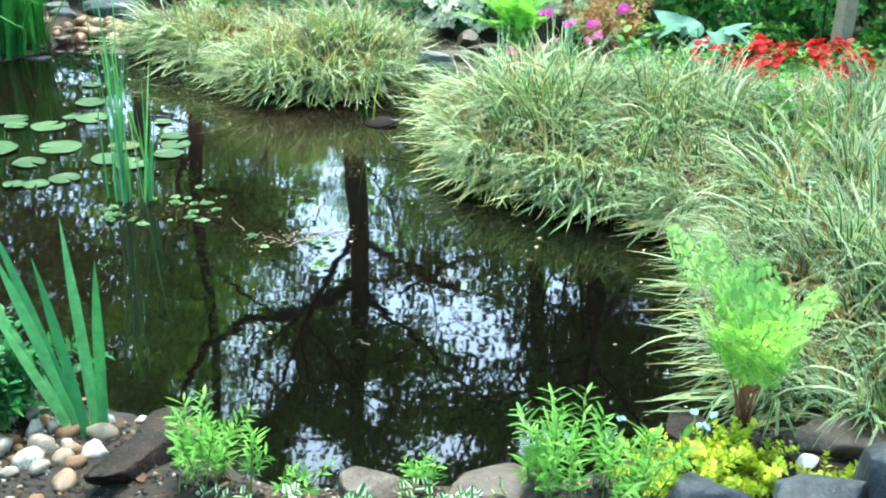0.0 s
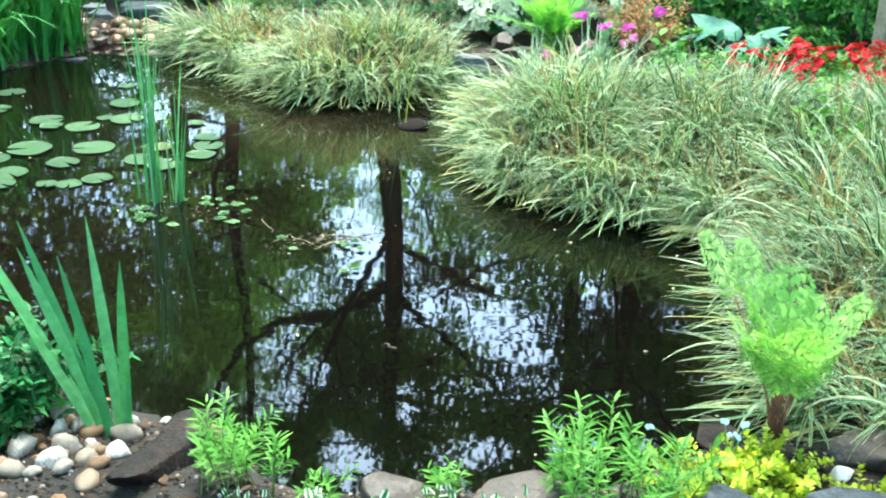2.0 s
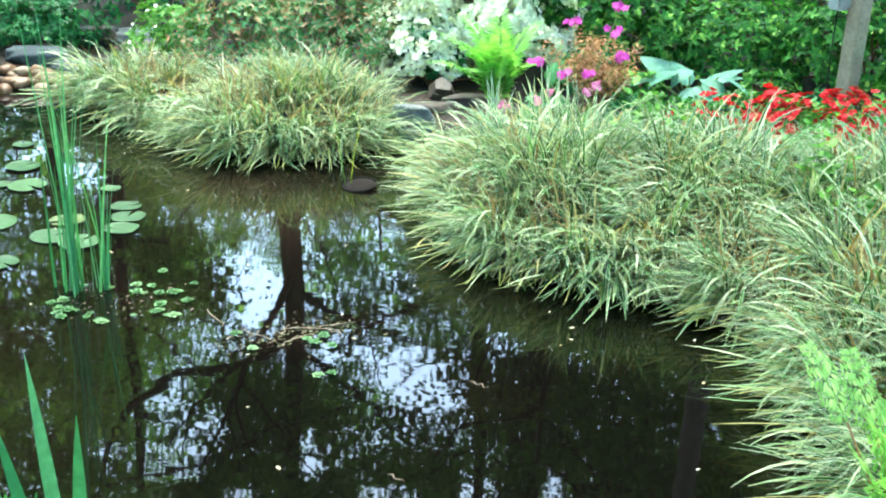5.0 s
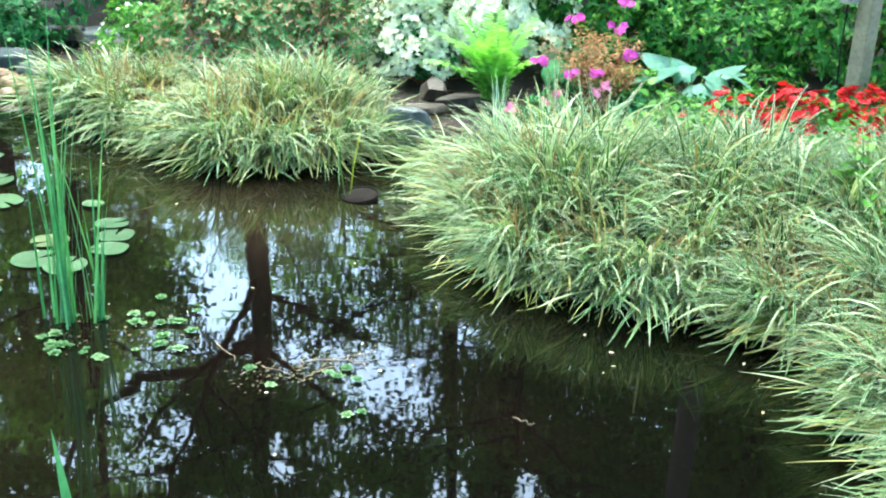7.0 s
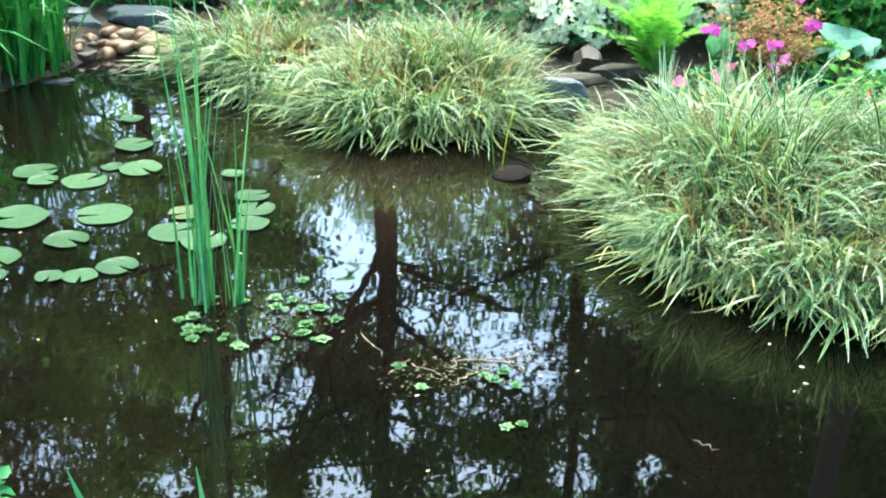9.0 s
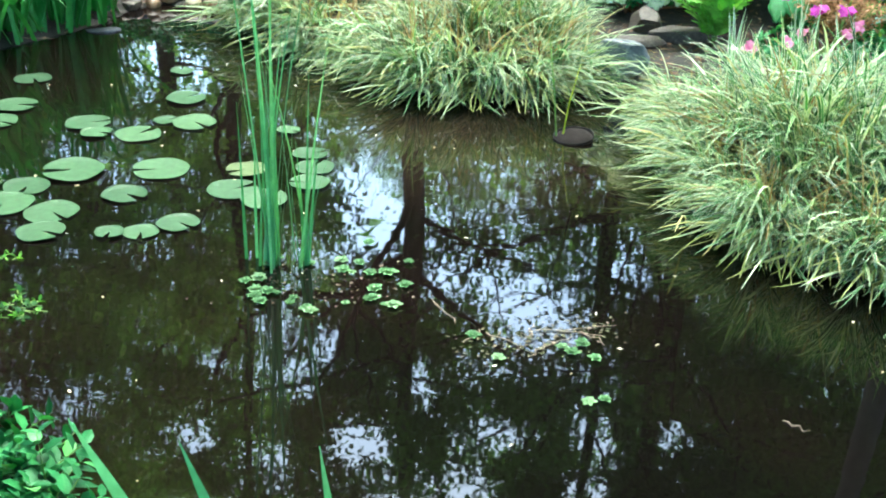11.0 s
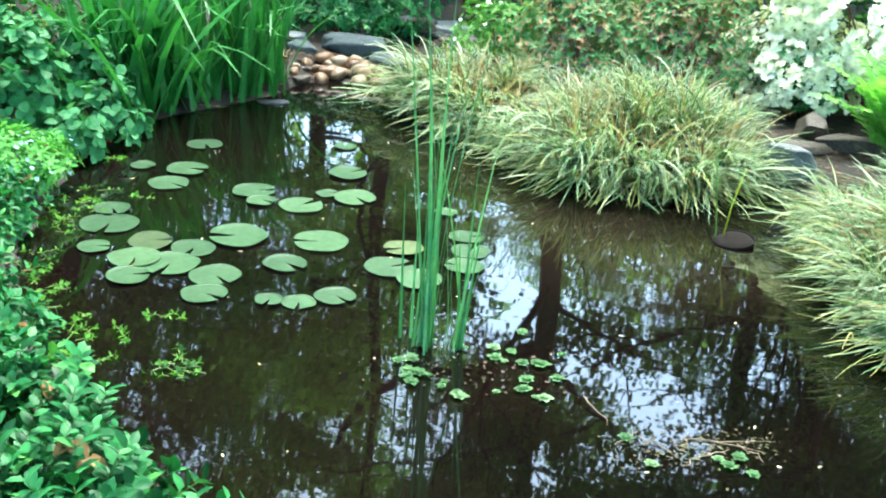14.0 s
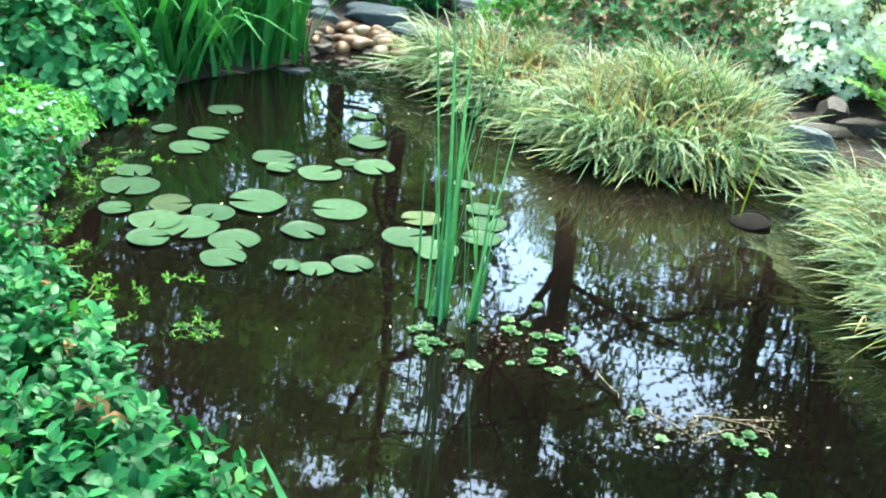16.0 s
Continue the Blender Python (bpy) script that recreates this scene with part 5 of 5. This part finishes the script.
def scatter(name, label, n, spot, mat, sizes, seed, category, lift=0.004, kind="stuff", width=0.5):
    r = random.Random(seed)
    g = Geo()
    for i in range(n):
        x, y, z = spot(r)
        s = r.uniform(*sizes)
        leaf(g, Vector((x, y, z + lift)), way(r.uniform(0, 6.28), r.uniform(-.06, .12)), UP + Vector((r.gauss(0, .12), r.gauss(0, .12), 0)), s, s * width * r.uniform(.6, 1.2), 0.06, 0.05)
    tagged(new(name, g.mesh(name, mat)), label, category, kind=kind)


def scraps(name, label, n, spot, mat, sizes, seed):
    """Torn bits of leaf and bark of uneven outline, lying at all angles on the water."""
    r = random.Random(seed)
    g = Geo()
    for i in range(n):
        x, y, z = spot(r)
        s, a0, m = r.uniform(*sizes) ** 1.0, r.uniform(0, 6.28), r.choice((4, 5, 6))
        st, tx, ty = r.uniform(0.12, 0.8), r.gauss(0, .25), r.gauss(0, .25)
        vs = []
        for k in range(m):
            a, q = 2 * math.pi * k / m, s * 0.5 * r.uniform(0.45, 1.1)
            u, v = q * math.cos(a), q * math.sin(a) * st
            p, w = u * math.cos(a0) - v * math.sin(a0), u * math.sin(a0) + v * math.cos(a0)
            vs.append((x + p, y + w, z + 0.003 + 0.5 * abs(p * tx + w * ty) + 0.001 * r.random()))
        g.add(vs, [tuple(range(m))])
    tagged(new(name, g.mesh(name, mat)), label, "debris", kind="stuff")


def crumbs(name, label, n, spot, mat, sizes, seed):
    """Small uneven lumps on the ground."""
    r = random.Random(seed)
    g = Geo()
    for i in range(n):
        x, y, z = spot(r)
        s = r.uniform(*sizes)
        ring = [(x + s * r.uniform(.6, 1.1) * math.cos(k * 1.26), y + s * r.uniform(.6, 1.1) * math.sin(k * 1.26), z - 0.002) for k in range(5)]
        top = (x + r.gauss(0, s * .2), y + r.gauss(0, s * .2), z + s * r.uniform(.5, .9))
        mid = [((a + top[0]) / 2 + (a - x) * .25, (b + top[1]) / 2 + (b - y) * .25, z + s * 0.45) for a, b, _ in ring]
        g.add(ring + mid + [top], [(k, (k + 1) % 5, 5 + (k + 1) % 5, 5 + k) for k in range(5)] + [(5 + k, 5 + (k + 1) % 5, 10) for k in range(5)])
    tagged(new(name, g.mesh(name, mat)), label, "soil", kind="stuff")


def on_water(r):
    while True:
        x, y = r.uniform(-2.6, 1.6), r.uniform(1.5, 5.4)
        if inside(x, y, SHORE):
            return x, y, 0.0


def mat_spot(r):
    k = r.uniform(-0.22, 0.17) + r.gauss(0, 0.03)
    return k, 3.04 + 0.42 * k + r.gauss(0, 0.055), 0.0


def iris_spot(r):
    return r.gauss(-0.7, 0.17), r.gauss(3.22, 0.1), 0.0


def on_land(r):
    while True:
        x, y = r.gauss(0, 2.6), r.gauss(3.5, 3.2)
        if not inside(x, y, SHORE):
            return x, y, max(land(x, y), 0.0)


def front_spot(r):
    while True:
        x, y = r.uniform(-0.7, 2.4), r.gauss(1.35, 0.3)
        if not inside(x, y, SHORE) and shore(x, y)[0] > 0.03:
            return x, y, max(land(x, y), 0.0)


for i, (x, y, z) in enumerate(((-1.27, 2.13, .24), (-1.22, 2.1, .22), (-1.5, 2.35, .2), (-1.75, 2.6, .2))):
    g = Geo()
    leaf(g, Vector((0, 0, 0)), Vector((0.8, -0.3, -0.3)), Vector((0, -0.3, 1)), 0.06, 0.045, 0.2, 0.3)
    leaf(g, Vector((0.01, 0, 0)), Vector((-0.5, -0.6, -0.2)), Vector((0.2, -0.3, 1)), 0.05, 0.04, 0.2, 0.3)
    ob = new("dead_leaf", g.mesh("dead_leaf", PLUME))
    ob.matrix_basis = pose(x, y, z, 0, 0, 50 * i)
    tagged(ob, "curled orange-brown dead leaf caught on periwinkle", "leaf", "dead leaves on the periwinkle")


def algae_mat(x, y, rx, ry, seed, label):
    g = Geo()
    n = 40
    vs = [Vector((0, 0, 0.0))]
    for ring in (0.5, 1.0):
        for k in range(n):
            a = 2 * math.pi * k / n
            q = ring * (1 + 0.35 * noise.noise(Vector((2 * math.cos(a), 2 * math.sin(a), seed))) + 0.2 * noise.noise(Vector((6 * math.cos(a), 6 * math.sin(a), seed))))
            vs.append(Vector((rx * q * math.cos(a), ry * q * math.sin(a), 0.003 * math.sin(7 * a) - 0.008 * ring)))
    fs = [(0, 1 + k, 1 + (k + 1) % n) for k in range(n)] + [(1 + k, 1 + n + k, 1 + n + (k + 1) % n, 1 + (k + 1) % n) for k in range(n)]
    g.add(vs, fs)
    ob = new("algae_mat", g.mesh("algae_mat", ALGAE))
    ob.matrix_basis = pose(x, y, -0.01)
    tagged(ob, label, "algae")


algae_mat(-0.72, 3.24, 0.3, 0.17, 3.0, "brown-green algae mat just under the water iris")
algae_mat(-0.03, 3.03, 0.19, 0.08, 5.0, "brown-green algae mat under floating scraps")
algae_mat(-1.6, 2.92, 0.22, 0.1, 7.0, "brown-green algae patch near the bank")
scatter("fallen_petals", "scattered pale petals drifting on the dark water", 80, on_water, PETALS, (0.006, 0.022), 1, "petals")
scraps("floating_debris", "mat of brown leaf scraps and twigs on the water", 330, mat_spot, PETALS_OLD, (0.004, 0.022), 2)
scraps("floating_algae", "rusty brown algae tufts between floating rosettes", 90, lambda r: (r.gauss(-0.66, 0.15), r.gauss(3.18, 0.075), 0.0), ALGAE, (0.005, 0.022), 9)
scraps("floating_debris", "brown and green scraps round the water iris", 110, iris_spot, PETALS_OLD, (0.004, 0.016), 3)
scatter("leaf_litter", "fallen brown leaves and chips on the soil", 6500, on_land, LITTER, (0.02, 0.06), 4, "leaf litter", 0.006)
scatter("leaf_litter", "dry brown leaves caught between the far stones", 900, lambda r: (lambda x, y: (x, y, max(land(x, y), 0.0)))(r.gauss(0.6, 0.6), r.gauss(5.85, 0.4)), LITTER, (0.02, 0.05), 6, "leaf litter", 0.008)
scatter("leaf_litter", "dry brown leaves and chips round the inlet", 500, lambda r: (lambda x, y: (x, y, land(x, y)))(r.gauss(-2.75, 0.22), r.gauss(6.3, 0.35)), LITTER, (0.015, 0.045), 7, "leaf litter", 0.008)
scraps("leaf_litter", "brown mulch scraps along the front bank", 2600, front_spot, LITTER, (0.006, 0.026), 8)
crumbs("soil_crumbs", "dark soil crumbs and grit on the front bank", 3600, front_spot, SOIL, (0.003, 0.012), 10)
crumbs("grit", "small tan and grey grit on the front bank", 700, front_spot, PEBBLE, (0.003, 0.01), 11)
for i, (x, y, ln, a) in enumerate(((0.06, 3.1, .26, 20), (-0.12, 3.0, .12, -32), (-0.02, 2.97, .1, 60), (0.08, 3.08, .14, 2), (-0.05, 3.06, .09, 75), (0.12, 3.06, .1, -42), (0.02, 3.02, .12, 38), (-0.3, 3.12, .16, -50),
                                   (-0.2, 3.0, .09, 70), (0.62, 2.75, .07, -30), (0.42, 2.2, .06, -40),
                                   (-2.75, 5.35, .35, 12))):
    g = Geo()
    rr = random.Random(700 + i)
    pts = [Vector((ln * (t - 0.5), rr.gauss(0, 0.006), 0.002 + 0.003 * rr.random())) for t in (0, .2, .4, .6, .8, 1)]
    tube(g, pts, [0.001, 0.0018, 0.0016, 0.0014, 0.0011, 0.0006], 5)
    ob = new("twig", g.mesh("twig", TWIG))
    ob.matrix_basis = pose(x, y, max(0.0, land(x, y)), 0, 0, a)
    tagged(ob, "thin pale twig floating on the water", "twig")


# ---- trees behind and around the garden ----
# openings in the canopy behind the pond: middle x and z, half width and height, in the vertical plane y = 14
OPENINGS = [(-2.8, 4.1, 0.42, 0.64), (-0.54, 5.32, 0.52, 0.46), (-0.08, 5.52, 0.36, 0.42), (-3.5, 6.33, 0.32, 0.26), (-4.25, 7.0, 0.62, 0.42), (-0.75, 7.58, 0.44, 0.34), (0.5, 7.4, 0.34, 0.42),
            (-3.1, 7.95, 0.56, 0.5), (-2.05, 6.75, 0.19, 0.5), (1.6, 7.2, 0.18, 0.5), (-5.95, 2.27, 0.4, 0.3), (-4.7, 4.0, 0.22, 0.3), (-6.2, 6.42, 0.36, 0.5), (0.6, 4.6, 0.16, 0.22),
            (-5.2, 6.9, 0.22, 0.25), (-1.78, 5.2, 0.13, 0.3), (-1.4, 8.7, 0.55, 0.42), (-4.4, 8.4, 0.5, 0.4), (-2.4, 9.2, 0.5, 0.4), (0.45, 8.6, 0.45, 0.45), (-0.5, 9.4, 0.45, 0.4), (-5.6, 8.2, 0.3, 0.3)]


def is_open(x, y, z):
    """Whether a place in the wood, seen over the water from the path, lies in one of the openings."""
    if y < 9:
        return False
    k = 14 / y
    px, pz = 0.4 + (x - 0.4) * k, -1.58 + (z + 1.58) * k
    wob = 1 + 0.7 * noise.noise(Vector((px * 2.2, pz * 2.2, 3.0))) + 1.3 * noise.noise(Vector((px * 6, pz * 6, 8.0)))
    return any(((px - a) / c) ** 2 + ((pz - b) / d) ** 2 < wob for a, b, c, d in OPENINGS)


def limb(g, tips, p, d, length, radius, depth, r, at=None):
    """A branch that wanders, tapers and forks; its outer ends are gathered in tips."""
    pts, rad = [p], [radius]
    q, v = p.copy(), d.normalized()
    n = 5
    for i in range(n):
        v = (v + Vector((r.gauss(0, .16), r.gauss(0, .16), r.gauss(0.03, .1)))).normalized()
        q = q + v * length / n
        pts.append(q.copy())
        rad.append(radius * (1 - 0.62 * (i + 1) / n))
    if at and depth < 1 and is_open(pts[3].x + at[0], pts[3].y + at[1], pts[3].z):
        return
    tube(g, pts, rad, 7 if radius > 0.05 else 5, False)
    if depth == 0:
        tips += pts[2:]
        return
    tips.append(pts[-1])
    for k in range(3):
        i = r.choice((2, 3, 4, 5))
        a = r.uniform(0, 6.28)
        side = Vector((math.cos(a), math.sin(a), r.uniform(-.15, .6)))
        limb(g, tips, pts[i], (v * 0.6 + side).normalized(), length * r.uniform(.5, .75), rad[i] * 0.62, depth - 1, r, at)


def tree_parts(seed, height, radius, crown_from, leaves, spread, leafsize=0.11, limbs=9, lean=(0, 0), at=None, thin=-0.02):
    r = random.Random(seed)
    wood, tips = Geo(), []
    n = 12
    pts = [Vector((lean[0] * (i / n) ** 1.3 + 0.05 * math.sin(i * 1.3 + seed), lean[1] * (i / n) + 0.05 * math.cos(i + seed), height * i / n - 0.2)) for i in range(n + 1)]
    tube(wood, pts, [radius * (1.35 if i == 0 else 1.0) * (1 - 0.72 * i / n) for i in range(n + 1)], 12)
    boughs = Geo()
    for k in range(limbs):
        t = crown_from + (0.97 - crown_from) * (k + r.random()) / limbs
        i = min(n - 1, int(t * n))
        p = pts[i].lerp(pts[i + 1], t * n - i)
        a = k * 2.4 + r.uniform(-.5, .5)
        limb(boughs, tips, p, Vector((math.cos(a), math.sin(a), r.uniform(0.1, 0.7))), spread * (1.15 - 0.6 * t) * r.uniform(.7, 1.1), radius * 0.42 * (1.1 - t), 2, r, at)
    g = Geo()
    knots = [r.choice(tips) + Vector((r.gauss(0, .15), r.gauss(0, .15), r.gauss(0, .1))) for _ in range(leaves // 45)]
    for c in knots:
        if noise.noise(c * 0.5 + Vector((seed * 7.1, seed * 3.3, 0))) < thin:
            continue
        w = r.uniform(0.2, 0.42)
        for j in range(60):
            q = c + Vector((r.gauss(0, w), r.gauss(0, w), r.gauss(0, w * 0.7)))
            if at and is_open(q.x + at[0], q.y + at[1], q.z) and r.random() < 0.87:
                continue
            chip(g, q, way(r.uniform(0, 6.28), r.uniform(-.7, .4)), (UP + Vector((r.gauss(0, .5), r.gauss(0, .5), 0))).normalized(), leafsize * r.uniform(.7, 1.3), leafsize * 0.62)
    return wood.mesh("trunk", BARK), boughs.mesh("boughs", BARK), g.mesh("crown", CANOPY)


def plant_tree(name, meshes, x, y, turn, scale, label, group="trees behind the garden"):
    t = thing(name, x, y, land(x, y), label, "tree", group, turn)
    t.scale = (scale, scale, scale)
    part("trunk", meshes[0], None, t)
    part("boughs", meshes[1], None, t)
    part("crown", meshes[2], None, t)
    return t


OAK = tree_parts(1, 13, 0.19, 0.3, 10000, 3.4)
MAPLE = tree_parts(2, 12, 0.17, 0.26, 13000, 3.6, limbs=12)
DENSE = tree_parts(4, 12, 0.2, 0.1, 30000, 3.0, limbs=20, thin=-0.45)
# unseen trees, added so their high crowns hold sun and skylight off the garden
SHADE_TREE = tree_parts(5, 14, 0.22, 0.45, 30000, 6.2, 0.2, 16, thin=-0.2)
for x, y, turn, k in ((-6.3, 4.0, 0, 0.76), (5.4, 5.4, 70, 0.8), (6.6, 0.8, 190, 0.8), (0.4, -3.4, 140, 1.0), (-5.2, -1.6, 210, 0.95), (5.6, -0.6, 280, 0.95)):
    plant_tree("shade_tree", SHADE_TREE, x, y, turn, k, "unseen broad tree added so its high crown shades the garden", "trees over the garden")
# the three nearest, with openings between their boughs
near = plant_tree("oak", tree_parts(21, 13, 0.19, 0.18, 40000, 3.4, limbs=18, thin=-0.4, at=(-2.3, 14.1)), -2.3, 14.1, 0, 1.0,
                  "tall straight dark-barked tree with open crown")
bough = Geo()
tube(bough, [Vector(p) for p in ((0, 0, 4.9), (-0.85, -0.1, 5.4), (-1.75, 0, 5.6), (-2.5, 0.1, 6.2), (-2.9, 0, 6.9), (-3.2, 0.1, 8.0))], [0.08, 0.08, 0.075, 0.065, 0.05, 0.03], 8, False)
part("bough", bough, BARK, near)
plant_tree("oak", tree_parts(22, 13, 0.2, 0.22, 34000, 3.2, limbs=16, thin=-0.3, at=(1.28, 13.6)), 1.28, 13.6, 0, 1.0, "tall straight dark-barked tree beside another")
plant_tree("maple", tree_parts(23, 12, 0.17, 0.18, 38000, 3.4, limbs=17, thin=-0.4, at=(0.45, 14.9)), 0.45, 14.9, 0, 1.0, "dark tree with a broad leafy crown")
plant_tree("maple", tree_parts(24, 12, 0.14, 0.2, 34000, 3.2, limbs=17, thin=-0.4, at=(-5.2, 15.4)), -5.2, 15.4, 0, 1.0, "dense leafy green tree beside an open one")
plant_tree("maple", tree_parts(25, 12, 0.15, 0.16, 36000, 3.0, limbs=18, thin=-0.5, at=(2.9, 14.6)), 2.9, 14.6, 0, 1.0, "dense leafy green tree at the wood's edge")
# those at y 6 and below are unseen, added to enclose and shade the garden
TREES = [
    (MAPLE, "maple", -11.6, 15.0, 10, 1.1), (DENSE, "spruce", -8.4, 11.8, 77, 0.95), (DENSE, "spruce", -11.8, 7.4, 177, 0.95), (DENSE, "spruce", 4.6, 13.2, 40, 1.0),
    (DENSE, "spruce", 7.8, 12.0, 150, 1.05), (DENSE, "spruce", -7.4, 10.8, 250, 0.75), (DENSE, "spruce", -10.5, 9.2, 20, 0.8), (MAPLE, "maple", -9.5, 11.0, 220, 1.1),
    (OAK, "oak", -12.5, 17.0, 20, 1.2), (DENSE, "spruce", 6.6, 17.0, 200, 1.1), (MAPLE, "maple", -12.5, 20.5, 300, 1.2), (DENSE, "spruce", -9.0, 22.0, 80, 1.2),
    (DENSE, "spruce", 8.0, 22.0, 12, 1.3), (DENSE, "spruce", -15.0, 12.0, 130, 1.1), (MAPLE, "maple", 9.5, 6.0, 260, 1.1), (MAPLE, "maple", -8.5, 4.0, 160, 1.1),
    (OAK, "oak", 7.0, -1.5, 75, 1.1), (MAPLE, "maple", -5.5, -3.0, 45, 1.1), (MAPLE, "maple", 2.0, -6.5, 180, 1.1), (DENSE, "spruce", -3.0, -9.0, 90, 1.1),
    (DENSE, "spruce", 9.0, -9.0, 0, 1.1), (DENSE, "spruce", -8.0, 25.0, 66, 1.0),
]
# young trees in a row behind
YOUNG_TREES = [
    (DENSE, "spruce", -9.5, 19.0, 30, .45), (DENSE, "spruce", -5.2, 19.0, 210, .44), (DENSE, "spruce", -3.4, 19.6, 300, .46), (DENSE, "spruce", -1.6, 19.0, 75, .45),
    (DENSE, "spruce", 0.2, 19.4, 165, .47), (DENSE, "spruce", 2.0, 19.0, 255, .45), (DENSE, "spruce", 4.2, 19.5, 345, .46),
]
for kind, name, x, y, turn, k in itertools.chain(TREES, YOUNG_TREES):
    plant_tree(name, kind, x, y, turn, k, {"maple": "broad leafy green tree with spreading boughs", "oak": "tall dark-barked tree with open crown",
                                           "spruce": "dense dark green tree closing the view"}[name])
slim = tree_parts(31, 12, 0.11, 0.75, 3500, 2.0, limbs=7)
slim[0].materials[0] = PINK_BARK
plant_tree("cherry", slim, 2.26, 7.6, 20, 1.0, "slender tree with pinkish-brown bark behind the hedge")
# undergrowth below the trees
for i, (x, y, rx, rz) in enumerate(((-7.6, 9.2, 1.4, 1.7), (-2.2, 10.8, 1.4, 1.7), (0.0, 11.0, 1.5, 1.8), (2.4, 11.2, 1.6, 2.2), (5.2, 9.5, 1.7, 2.4), (-6.5, 7.5, 1.4, 1.7), (6.8, 5.5, 1.5, 2.0), (-5.5, 5.5, 1.0, 1.1), (-7, 2.5, 1.4, 1.6), (6.5, 2.0, 1.3, 1.5))):
    at_land(shrub, "rhododendron", x, y, (rx, 1.0, rz), "large dark green rhododendron in the wood's shade", HEDGE, 3600, 0.13, 800 + i, width=0.36, whorl=6, chips=True, group="rhododendrons under the trees")
far = Geo()
rf = random.Random(9)
for i in range(9500):
    a = rf.uniform(0, 6.28)
    dist = rf.uniform(34, 44)
    z = 17 * rf.random() ** 1.5
    c = Vector((dist * math.cos(a), 5 + dist * math.sin(a), z))
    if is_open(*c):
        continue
    for j in range(6):
        chip(far, c + Vector((rf.gauss(0, .5), rf.gauss(0, .5), rf.gauss(0, .4))), way(rf.uniform(0, 6.28), rf.uniform(-.7, .7)), UP, rf.uniform(.4, .9), 0.45)
tagged(new("far_woods", far.mesh("far_woods", CANOPY)), "distant green woodland edge all round", "woods", kind="stuff")
